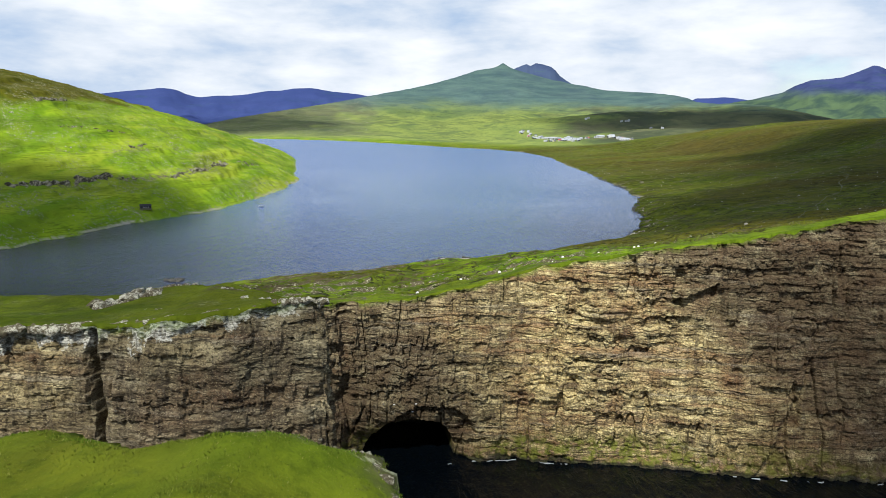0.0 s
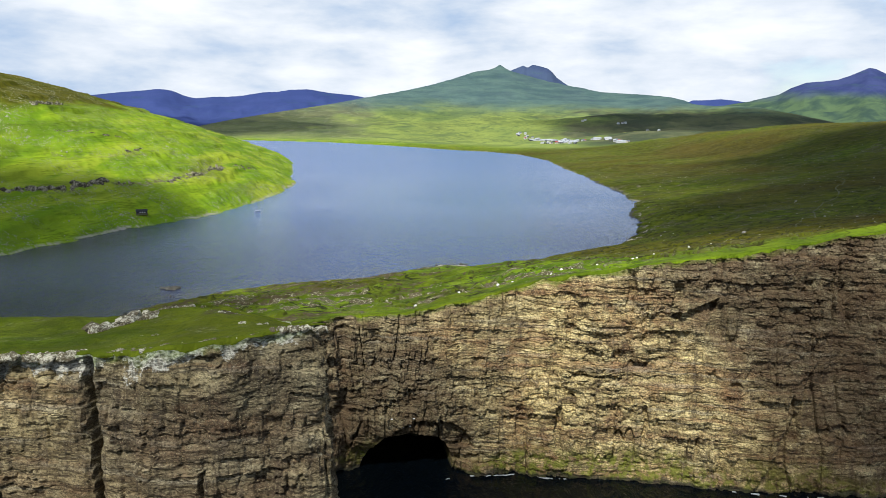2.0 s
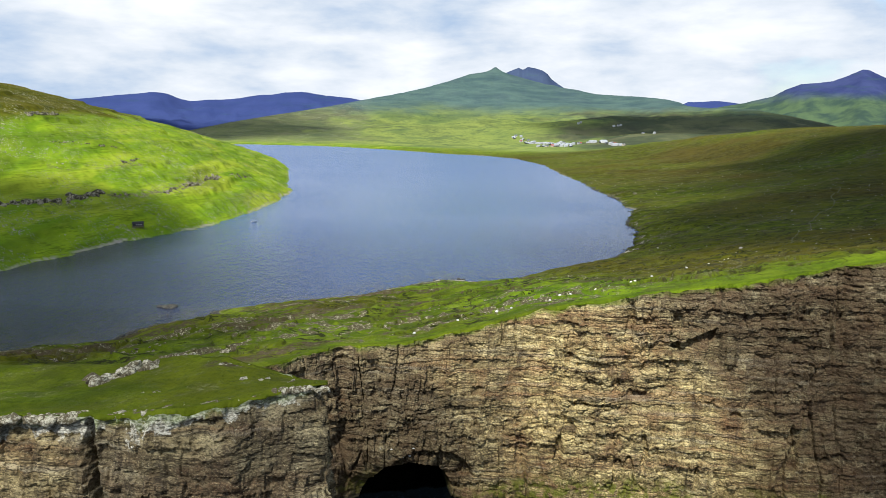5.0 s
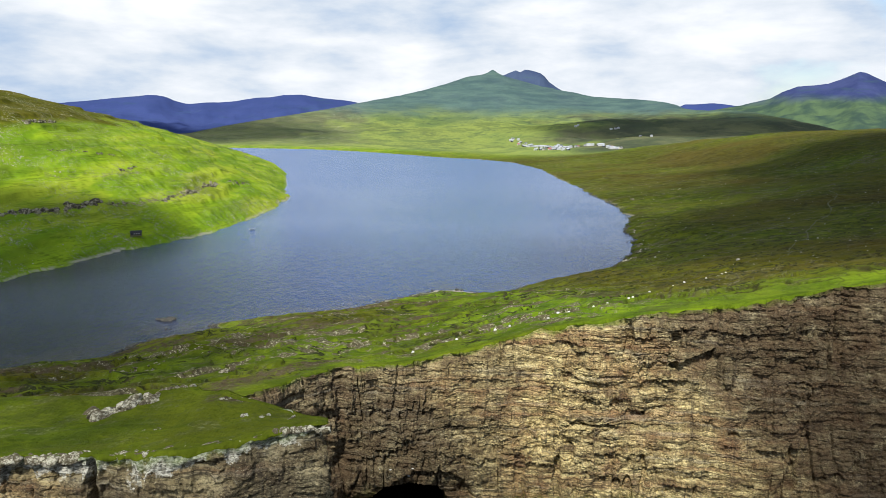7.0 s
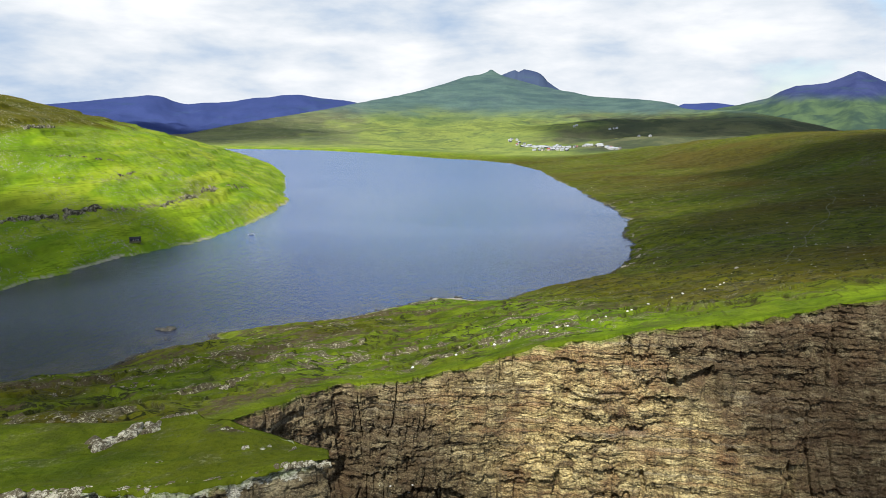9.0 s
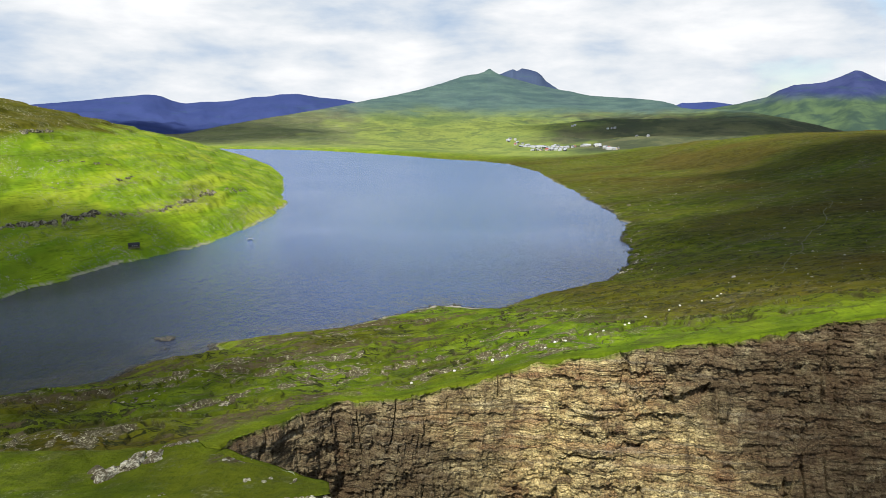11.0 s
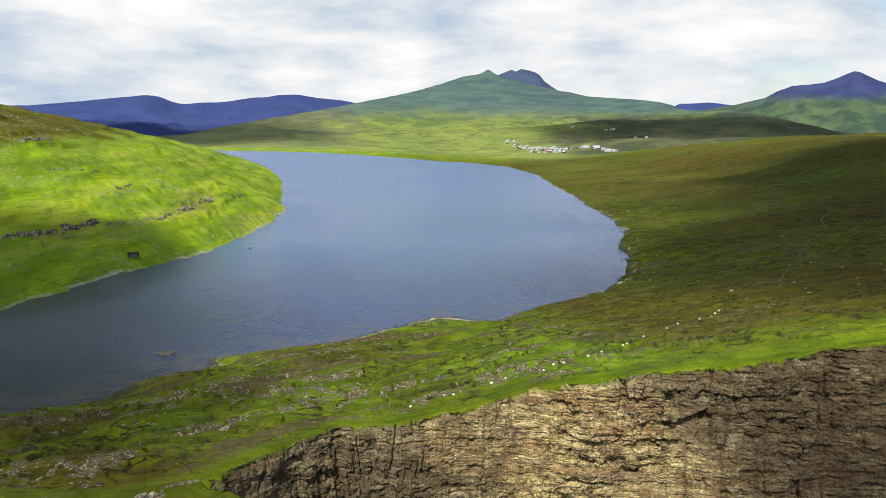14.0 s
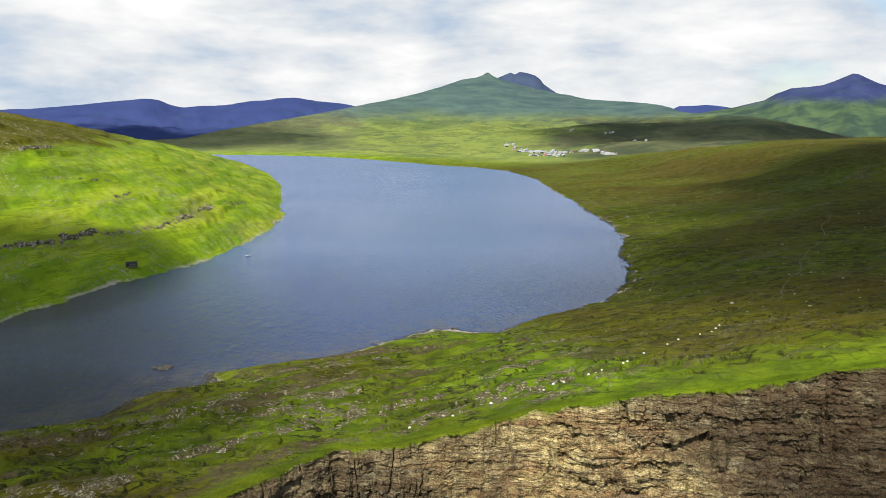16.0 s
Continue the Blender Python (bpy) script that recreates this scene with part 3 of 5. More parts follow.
def make_ground():
    az, r = np.meshgrid(AZ, RR)
    x, y = r * np.sin(az), r * np.cos(az)
    z, ds, de, left, wf, scarp = height(x, y)
    land = np.where(inside(x, y, LAND), 1, -1) * line_dist(x, y, COAST) > np.where((y > 84) & (y < 118) & (x < -24), 0.6, np.where((y < 114) & (x < -22), 0.6, np.where((y < 100) & (x < 0), 0.6, 3.6)))
    dist = np.hypot(x, y)
    n1, n2 = fbm(x / 120, y / 120, 4, 41), fbm(x / 30, y / 30, 4, 43)
    moor = (1 - left) * (1 - wf) * smooth(5, 70, x + 0.12 * (y - 200)) * smooth(16, 48, de - 0.1 * x + 12 * n2)
    moor = np.clip(moor * (0.8 + 0.3 * n1), 0, 1)
    moor = np.maximum(moor, wf * smooth(0.0, 0.6, n1) * 0.6 * smooth(200, 700, ds))
    moor = np.maximum(moor, left * smooth(70, 80, z + 5 * n2) * 0.9)
    isth = (1 - left) * (1 - wf) * (1 - 0.8 * moor)
    # moor tone grows towards -x, painting in cloud shade on the isthmus
    moor = np.maximum(moor, (1 - left) * (1 - wf) * np.clip(0.22 + 0.34 * n2 + 0.44 * smooth(10, -60, x), 0, 1) * smooth(2, 9, de))
    u, v = x * 0.86 + y * 0.5, y * 0.86 - x * 0.5
    n3 = fbm(u / 30, v / 6.0, 4, 51)
    rock = isth * smooth(0.20, 0.34, n3 - 0.12 * smooth(0, 70, x)) * smooth(3, 14, de)
    band = np.exp(-((z - 31.5 - 1.0 * n2) / 1.7) ** 2) + 0.8 * np.exp(-((z - 47 - 2 * n2) / 1.4) ** 2) + 0.6 * np.exp(-((z - 66 - 2 * n2) / 1.8) ** 2)
    rock = np.maximum(rock, left * (band * smooth(-0.2, 0.5, fbm(x / 40, y / 40, 3, 57)) ))
    rock = np.maximum(rock, 0.06 * (1 - wf) * (1 - left))
    green = (1 - left) * (1 - wf) * smooth(15, 60, x) * smooth(40 + 0.12 * x, 12, de + 9 * n2)
    moor, rock, peat0 = moor * (1 - 0.72 * green), rock * (1 - green), 1 - green
    onb = smooth(108, 92, y)
    rock, peat0 = rock * (1 - 0.8 * onb), peat0 * (1 - 0.85 * onb)
    moor = np.maximum(moor * (1 - onb), 0.45 * onb)
    cracked = (1 - wf) * smooth(2, 8, de) * (1 - left) * smooth(700, 420, dist) * (1 - 0.8 * green) * (1 - onb)
    spots = np.maximum(left * (0.55 + 0.45 * smooth(0, 0.5, n2)), 0.10 * (1 - wf))
    bank = (1 - left) * (1 - wf) * smooth(330, 200, dist) * scarp * smooth(-0.25, 0.25, n2 + 0.5 * n1) * smooth(3, 12, de) * smooth(1, 6, ds) * (1 - smooth(106, 90, y))
    peat = peat0 * isth * 0.95 * smooth(0.40, 0.50, fbm(u / 16, v / 5, 4, 53)) * smooth(2, 10, de)
    peat = np.maximum(peat, 0.95 * smooth(0.35, 0.8, np.exp(-((x + 24) / 3.4) ** 2 - ((y - 76.8) / 1.7) ** 2) + 0.2 * n2))
    sand = smooth(-12, -7, x) * smooth(24, 20, x) * smooth(4.2, 2.6, np.abs(ds - 1.0)) * (y < 320)
    beach = smooth(3.0 - 2.2 * left, 0.4 - 0.2 * left, np.abs(ds - 0.6) + 0.6 * n2) * smooth(-0.2, 0.3, fbm(x / 25, y / 25, 3, 59) + 0.6 * left - 0.25 * (x > 25)) * (1 - 0.4 * (1 - left))
    beach = np.maximum(beach, sand)
    deg = np.degrees(az)
    # far slopes on both sides where the painted cloud-shadow tone lies
    shadow_tone = wf * np.maximum(0.95 * smooth(7, 12, deg + 3 * n1), 0.75 * smooth(-5, -10, deg + 3 * n1)) * smooth(120, 500, ds) * smooth(150, 95, z + 15 * n2)
    me = grid_of("ground", x, y, z, TURF, dict(shadow_tone=shadow_tone, moor=moor, rock=rock, cracked=cracked, spots=spots, peat=peat, beach=beach, far=wf * smooth(15, 260, ds), lush=np.maximum(np.maximum(left, 0.30 * green), wf * smooth(800, 150, ds + 250 * n1) * smooth(9, 4, np.degrees(az)) * smooth(-11, -5, np.degrees(az))), bank=0.9 * bank), land, flip=True)
    tagged(new("ground", me), "green turf and moorland sloping down to the lake", "ground", kind="structure")


make_ground()


def make_lake():
    az, r = np.meshgrid(AZ[::3], np.concatenate([np.linspace(150, 330, 110)[:-1], np.geomspace(330, 2200, 120)]))
    x, y = r * np.sin(az), r * np.cos(az)
    d = line_dist(x, y, SHORE + SHORE[:1])
    near = inside(x, y, SHORE) | (d < 9)
    # painted sheen: bluer and brighter far out, dull in the near left bay
    me = grid_of("lake", x, y, np.full_like(x, LAKE), LAKE_WATER, dict(shallow=0.5 * smooth(26, 3, d) * smooth(420, 250, y) * smooth(-150, -120, x), open=smooth(240, 520, y), breeze=smooth(300, 1000, y), dull_sheen=smooth(0, -130, x + 0.55 * (y - 245))), near, flip=True)
    tagged(new("lake", me), "wide blue lake with small wind ripples", "lake", kind="structure")


make_lake()


def make_sea():
    a, r = np.meshgrid(np.radians(np.linspace(0, 360, 121)), np.concatenate([[0.5], np.geomspace(5, 5600, 60)]))
    me = grid_of("sea", r * np.sin(a), r * np.cos(a), np.full_like(a, SEA), SEA_WATER, None, None, flip=True)
    tagged(new("sea", me), "dark calm sea below the cliffs", "sea", kind="structure")


make_sea()


# ---- cliffs ----
def along(pts, step, blur=3.0):
    """Places at even steps on a line, with the outward normal (the sea lies to its left)."""
    p = np.array(pts, float)
    seg = np.hypot(*np.diff(p, axis=0).T)
    s = np.concatenate([[0], np.cumsum(seg)])
    k = np.arange(0, s[-1], step)
    x, y = np.interp(k, s, p[:, 0]), np.interp(k, s, p[:, 1])
    w = max(3, int(blur / step))
    ker = np.hanning(2 * w + 1)
    ker /= ker.sum()
    px, py = np.pad(x, w, mode="edge"), np.pad(y, w, mode="edge")
    sx, sy = np.convolve(px, ker, "valid"), np.convolve(py, ker, "valid")
    sx[:2], sx[-2:], sy[:2], sy[-2:] = x[:2], x[-2:], y[:2], y[-2:]
    tx, ty = np.gradient(sx), np.gradient(sy)
    tl = np.hypot(tx, ty)
    return k, sx, sy, ty / tl * -1.0, tx / tl


def make_cliff(name, pts, step, vstep, warm, lichen, carve, label, rough=1.0, roll=5.2, dark_tone=lambda x, z: 0 * x, bedding=1.0, blur=3.0):
    k, x0, y0, nx, ny = along(pts, step, blur)
    zt = height(x0 - 1.6 * nx, y0 - 1.6 * ny)[0]
    zt = np.convolve(np.pad(zt, 7, mode='edge'), np.hanning(15) / np.hanning(15).sum(), 'valid')
    rows = int((zt.max() - SEA + 3) / vstep)
    v = np.linspace(0, 1, rows)[:, None]
    K = np.broadcast_to(k[None, :], (rows, len(k)))
    zt_r = zt - 0.15 + 0.35 * vnoise(k / 1.7, k * 0, 3)
    Z = (SEA - 3) + (zt_r[None, :] - (SEA - 3)) * v
    # beds of basalt, broken into blocks that stand in or out, over broad buttresses
    zz = Z + 0.9 * fbm(K / 30, Z / 18, 2, 101) + 0.35 * fbm(K / 3.5, Z / 4, 3, 102)
    kk = K + 0.5 * fbm(K / 4, Z / 3, 3, 103)
    # thick beds: each stands in or out along its whole length, slowly changing, over a dark open joint
    level = zz / 1.7 + 0.5 * vnoise(zz / 6, K * 0, 104)
    bed = np.floor(level)
    part_of = level - bed
    out = bedding * 0.28 * vnoise(kk / 13, bed * 5.7, 109) + bedding * 0.28 * vnoise(kk / 3.5, bed * 3.1, 105)
    out = out - bedding * 0.40 * smooth(0.0, 0.5, fbm(kk / 5, bed * 2.3, 2, 108)) * np.exp(-(np.minimum(part_of, 1 - part_of) / 0.08) ** 2)
    # thin courses in each bed
    fine = zz / 0.52 + 0.3 * vnoise(K / 11, Z / 3, 112)
    thin = np.floor(fine)
    out = out + bedding * 0.20 * vnoise(kk / 6, thin * 4.3, 113) * smooth(-0.5, 0.4, fbm(K / 15, Z / 7, 2, 99))
    # blocks broken out of the beds
    width = 1.1 + 2.4 * lattice(bed, bed * 0, 106)
    cell = np.floor(kk / width + 7 * lattice(bed, bed * 0 + 3, 107))
    out = out + 0.56 * (lattice(cell, bed, 110) - 0.5)
    chip = np.floor(kk / 0.8 + 5 * lattice(thin, thin * 0, 112))
    out = out + 0.32 * (lattice(thin, chip, 111) - 0.5)
    # upright joints, ribs and a few deep cracks
    wide = np.floor(kk / 3.1 + 0.6 * vnoise(K / 7, Z / 14, 125))
    out = out + 0.80 * (lattice(wide, np.floor(Z / 7.0 + 3 * lattice(wide, wide * 0, 126)), 127) - 0.5)
    slim = np.floor(kk / 0.7 + 0.5 * vnoise(K / 3, Z / 9, 144))
    out = out + 0.52 * (lattice(slim, np.floor(Z / 3.0 + 3 * lattice(slim, slim * 0, 146)), 145) - 0.5)
    out = out * (0.6 + 0.7 * smooth(-0.4, 0.5, fbm(K / 12, Z / 9, 3, 128)))
    crack = fbm(K / 5.0, Z / 34, 3, 129)
    out = out - 1.0 * np.exp(-(crack / 0.04) ** 2) * smooth(-0.15, 0.35, fbm(K / 17, Z / 10, 2, 132))
    # hollows where whole clumps have fallen away under an overhanging bed
    fall = fbm(K / 7, bed * 1.9 + 0.35 * part_of, 2, 151)
    out = out - 0.55 * smooth(0.80, 0.90, fall)
    out = out + 0.30 * fbm(K / 3.6, Z / 3.0, 3, 118) + 0.07 * fbm(K / 0.7, Z / 0.5, 2, 119)
    out = rough * out + (0.4 + 0.6 * rough) * 1.3 * fbm(K / 16, Z / 60, 3, 117)
    out = out + 2.4 * (1 - v) ** 1.3 - 0.7 * smooth(0.94, 1.0, v) * (1 + 0.5 * vnoise(k / 3, k * 0, 120))
    push = carve(x0[None, :] + 0 * Z, Z, K) * smooth(0.1, 0.7, zt_r - Z)
    ker = np.hanning(11) / np.hanning(11).sum()
    brow = np.convolve(np.pad(np.clip(out[-1], 1.6 - roll, 2.5), 5, mode='edge'), ker, 'valid')
    X, Y = x0 + nx * (out - push), y0 + ny * (out - push)
    # the turf that rolls over the edge
    lip = []
    for t in (0.0, 0.16, 0.4, 0.7, 1.0):
        o = (brow - 0.3) * (1 - t) + np.minimum(-roll, brow - 0.6) * t
        lx, ly = x0 + nx * o, y0 + ny * o
        lz = height(lx, ly)[0] + (0.05 if t < 1 else -0.06)
        lip.append((lx, ly, lz))
    X = np.vstack([X] + [a[None] for a, b, c in lip])
    Y = np.vstack([Y] + [b[None] for a, b, c in lip])
    Z2 = np.vstack([Z] + [c[None] for a, b, c in lip])
    full = lambda a, tail: np.vstack([a, np.tile(tail, (len(lip), 1))])
    turf = full(smooth(-0.9, -0.1, Z - zt_r + 0.5 * fbm(K / 1.5, Z / 1.5, 3, 121)) * 0.45, np.ones((1, len(k))))
    none = np.zeros((1, len(k)))
    attrs = dict(turf=turf, moor=np.tile(np.clip(0.38 * smooth(34, 6, x0), 0.06, 1), (rows + len(lip), 1)),
                 warm=full(warm(x0[None, :] + 0 * Z, Z), none),
                 dark_tone=full(dark_tone(x0[None, :] + 0 * Z, Z), none),
                 lichen=full(lichen * smooth(2.4 + 1.0 * smooth(-24, -30, x0), 0.2, zt_r - Z + 1.3 * fbm(K / 3, Z / 3, 3, 122)), none),
                 moss=full(smooth(SEA + 7, SEA + 2, Z + 3 * fbm(K / 9, Z / 9, 3, 123)) * 0.9, none),
                 wet=full(smooth(SEA + 0.9, SEA + 0.3, Z + 0.5 * fbm(K / 4, Z / 4, 3, 124)), none))
    me = grid_of(name, X, Y, Z2, BASALT, attrs, None, shade=False)
    me.materials.append(TURF)
    cap = np.repeat(np.arange(rows + len(lip) - 1) >= rows - 1, len(k) - 1)
    me.polygons.foreach_set("material_index", cap.astype(np.int32))
    me.polygons.foreach_set("use_smooth", cap)
    return tagged(new(name, me), label, "cliff", kind="structure")


def arch(x, z, cx, half, top, foot, lean=0.0):
    """1 inside an arched opening."""
    u = (x - cx - lean * (z - foot)) / half
    return smooth(1.0, 0.86, np.abs(u) ** 2.2 + np.clip((z - foot) / (top - foot), 0, 9) ** 2.2) * (z < top + 1)


def carve_main(x, z, k):
    p = 16 * arch(x, z, -8.6, 8.8, 11.0, SEA - 1, 0.15)
    p = p + 1.6 * arch(x, z, -6, 10.5, 14.5, SEA - 1, 0.15) * (z > 8)
    # recesses below slanting slabs
    broken = smooth(-0.25, 0.15, fbm(x / 1.6, z / 1.3, 3, 138))
    roof = 34.6 + 0.55 * (x - 40)
    p = p + 1.7 * smooth(0, -0.25, z - roof) * smooth(-3.2, -1.6, z - roof) * smooth(39.5, 40.5, x) * smooth(47.6, 47.2, x)
    p = p + 1.3 * broken * smooth(0, -0.3, z - 32.3) * smooth(30.2, 31, z) * smooth(37.2, 38, x) * smooth(43.5, 42, x)
    p = p + 1.3 * smooth(46.2, 46.6, x) * smooth(48.6, 48.2, x) * smooth(30, 33, z) * smooth(37.5, 37, z)
    wave = 27.4 + 0.8 * fbm(x / 2.6, x * 0, 3, 136) - 0.12 * (x - 26)
    p = p + 1.2 * broken * smooth(0, -0.3, z - wave) * smooth(-2.2, -1.0, z - wave) * smooth(24.5, 25.5, x) * smooth(36.5, 35.5, x)
    wave = 23.4 + 0.8 * fbm(x / 4.5, x * 0 + 4, 3, 137)
    p = p + 1.0 * broken * smooth(0, -0.3, z - wave) * smooth(-1.7, -0.8, z - wave) * smooth(24, 25, x) * smooth(32.5, 31.5, x)
    for cx, lo, hi, half in ((32.5, 35, 41.5, 0.8), (40.6, 34, 40, 1.0), (36.2, 11, 17, 0.5), (20.0, 9, 16, 0.8), (62, 13, 20, 1.1)):
        p = p + 1.2 * smooth(half, half * 0.6, np.abs(x - cx - 0.25 * np.sin(z))) * smooth(lo - 1, lo, z) * smooth(hi + 1, hi, z)
    p = p + 1.1 * smooth(61, 62.2, x - 0.45 * (z - 16) + 0.6 * vnoise(z / 1.5, x * 0, 135)) * smooth(34, 17, z)
    # the gully where the face turns
    p = p + 0.9 * smooth(0.95, 0.3, np.abs(x + 20.1 + 0.2 * np.sin(z * 0.6)))
    p = p + 4.5 * smooth(6, -2, x) * smooth(12, 4, z) * smooth(-24, -16, x)
    return p


def carve_block(x, z, k):
    cx = -32.5 + 0.075 * (47 - z)
    p = 2.6 * smooth(0.48, 0.22, np.abs(x - cx + 0.14 * fbm(z / 1.2, x * 0, 3, 139)) * (0.75 + 0.016 * (50 - z))) * (k > 40)
    p = p + 7 * arch(x, z, -46, 7.0, 37.0, 0, 0.05) * (k > 40)
    cx = -22.0 + 0.2 * np.sin(z * 0.5)
    p = p + 0.7 * smooth(0.30, 0.1, np.abs(x - cx)) * (z < 38) * (k > 40)
    return p


# sunlit middle and shaded left end painted in; right end darker too
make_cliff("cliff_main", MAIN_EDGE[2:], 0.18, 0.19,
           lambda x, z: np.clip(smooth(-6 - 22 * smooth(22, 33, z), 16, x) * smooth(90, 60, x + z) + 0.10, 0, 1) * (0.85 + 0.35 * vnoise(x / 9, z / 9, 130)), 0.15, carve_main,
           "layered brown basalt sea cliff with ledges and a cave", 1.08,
           dark_tone=lambda x, z: np.clip(smooth(14, -8, x) * (0.50 + 0.40 * smooth(30, 12, z)) + 0.65 * smooth(68, 86, x + z) * smooth(8, 24, z) + 0.7 * smooth(52, 62, x) + 0.45 * smooth(44, 58, x) * smooth(26, 14, z) + 0.08, 0, 1))
make_cliff("cliff_block", BLOCK_EDGE[:-3], 0.18, 0.19, lambda x, z: 0.10 + 0.40 * smooth(-31, -36, x) * smooth(36, 42, z) + 0.20 * vnoise(x / 8, z / 6, 131), 1.25, carve_block,
           "grey basalt block with a pale lichen rim and dark clefts", 0.72, 1.7, dark_tone=lambda x, z: 0.05 + 0.45 * smooth(44, 34, z), bedding=0.45, blur=0.9)


# ---- far mountains ----
def make_mountain(name, azs, els, dist, depth, mat, label, seed, rough=1.0):
    a = np.radians(np.linspace(azs[0], azs[-1], 320))
    el = np.interp(np.degrees(a), azs, els)
    t = np.linspace(-1, 0.6, 64)
    A, T = np.meshgrid(a, t)
    r = dist + depth * T
    x, y = r * np.sin(A), r * np.cos(A)
    deg = np.degrees(a)
    el = sum(np.interp(deg + o, azs, els) for o in (-0.05, 0.0, 0.05)) / 3 + 0.014 * rough * fbm(deg * 2.2, deg * 0, 4, seed + 7, 0.6)
    crest = EYE_Z + dist * np.tan(np.radians(el)) + 60
    shape = np.where(T < 0, (1 + T) ** 1.35, 1 - 0.9 * T)
    z = -60 + crest[None, :] * shape + rough * 22 * fbm(x / 170, y / 170, 5, seed) * smooth(0, 0.25, 1 - np.abs(T) - 0.1) * smooth(0.02, 0.3, np.abs(T) + 0.02)
    me = grid_of(name, x, y, z, mat, None, None, flip=True)
    return tagged(new(name, me), label, "mountain")


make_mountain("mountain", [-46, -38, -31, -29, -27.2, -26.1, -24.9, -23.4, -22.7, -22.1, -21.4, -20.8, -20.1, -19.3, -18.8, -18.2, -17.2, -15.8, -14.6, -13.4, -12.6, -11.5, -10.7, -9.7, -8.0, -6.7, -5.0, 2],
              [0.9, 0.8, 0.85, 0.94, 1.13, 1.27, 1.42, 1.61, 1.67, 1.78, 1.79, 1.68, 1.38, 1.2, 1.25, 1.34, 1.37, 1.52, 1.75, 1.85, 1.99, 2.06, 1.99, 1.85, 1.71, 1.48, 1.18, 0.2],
              4600, 1500, HAZE_BLUE, "mountain range far behind the lake, painted haze blue", 201)
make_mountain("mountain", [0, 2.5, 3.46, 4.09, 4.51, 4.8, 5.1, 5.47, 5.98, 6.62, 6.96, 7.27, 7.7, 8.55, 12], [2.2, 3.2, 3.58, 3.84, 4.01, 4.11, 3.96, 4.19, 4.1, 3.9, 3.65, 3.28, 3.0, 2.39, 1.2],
              4700, 900, TWIN_HAZE, "rocky twin summit behind the green ridge, painted haze blue", 211)
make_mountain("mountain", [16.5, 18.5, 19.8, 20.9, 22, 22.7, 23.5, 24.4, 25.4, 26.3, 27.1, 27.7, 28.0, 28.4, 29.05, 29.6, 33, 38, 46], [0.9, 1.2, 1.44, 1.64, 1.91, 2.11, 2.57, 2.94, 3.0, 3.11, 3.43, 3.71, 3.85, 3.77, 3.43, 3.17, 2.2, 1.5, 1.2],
              4600, 1300, PEAK_HAZE, "dark mountain with a pointed summit, painted haze blue", 221)
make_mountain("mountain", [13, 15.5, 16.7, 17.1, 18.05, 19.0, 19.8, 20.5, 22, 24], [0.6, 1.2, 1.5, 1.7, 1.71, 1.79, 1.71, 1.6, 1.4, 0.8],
              4850, 500, HAZE_BLUE, "low island ridge on the horizon, painted haze blue", 231, 0.3)


# ---- the grassy headland under the camera's start ----
def make_headland():
    x, y = np.meshgrid(np.arange(-60, 30, 0.30), np.arange(-60, 20, 0.30))
    rim = 13.7 + 0.35 * np.sin(x * 0.55 + 1.0) + 0.7 * vnoise(x / 1.1, y * 0, 7) + 0.45 * np.clip(-x - 5, 0, 9)
    east = -0.12 + 0.45 * vnoise(y / 0.9, x * 0, 8) - 0.45 * (y - 11.5)
    d = np.minimum(rim - y, (east - x) * 0.9)
    z = 61.15 + 0.42 * np.exp(-((x + 3.2) / 1.0) ** 2) - 0.20 * np.maximum(-x - 5, 0) - 0.16 * np.maximum(x + 2.8, 0) + 0.16 * fbm(x / 2.2, y / 2.2, 4, 301) - 0.02 * np.maximum(-y, 0)
    fall = np.maximum(-d, 0)
    z = z - 0.5 * smooth(1.2, 0, d) - 9.0 * fall
    keep = z > SEA - 8
    spot = 0.35 * smooth(0.1, 0.5, fbm(x / 1.5, y / 1.5, 3, 305))
    rock = smooth(0.9, 0.0, d + 0.35 * fbm(x / 0.6, y / 0.6, 3, 302)) * smooth(-6, -1, x)
    me = grid_of("headland", x, y, np.maximum(z, SEA - 6), TURF, dict(short=1 + 0 * x, spots=spot, moor=0.60 + 0.4 * fbm(x / 5, y / 5, 3, 303), far=0 * x, lush=0 * x, rock=rock, peat=0 * x, beach=0.3 * smooth(0.02, -0.3, d)), keep)
    tagged(new("headland", me), "grassy headland with a stony rim above the sea", "headland", kind="structure")


make_headland()


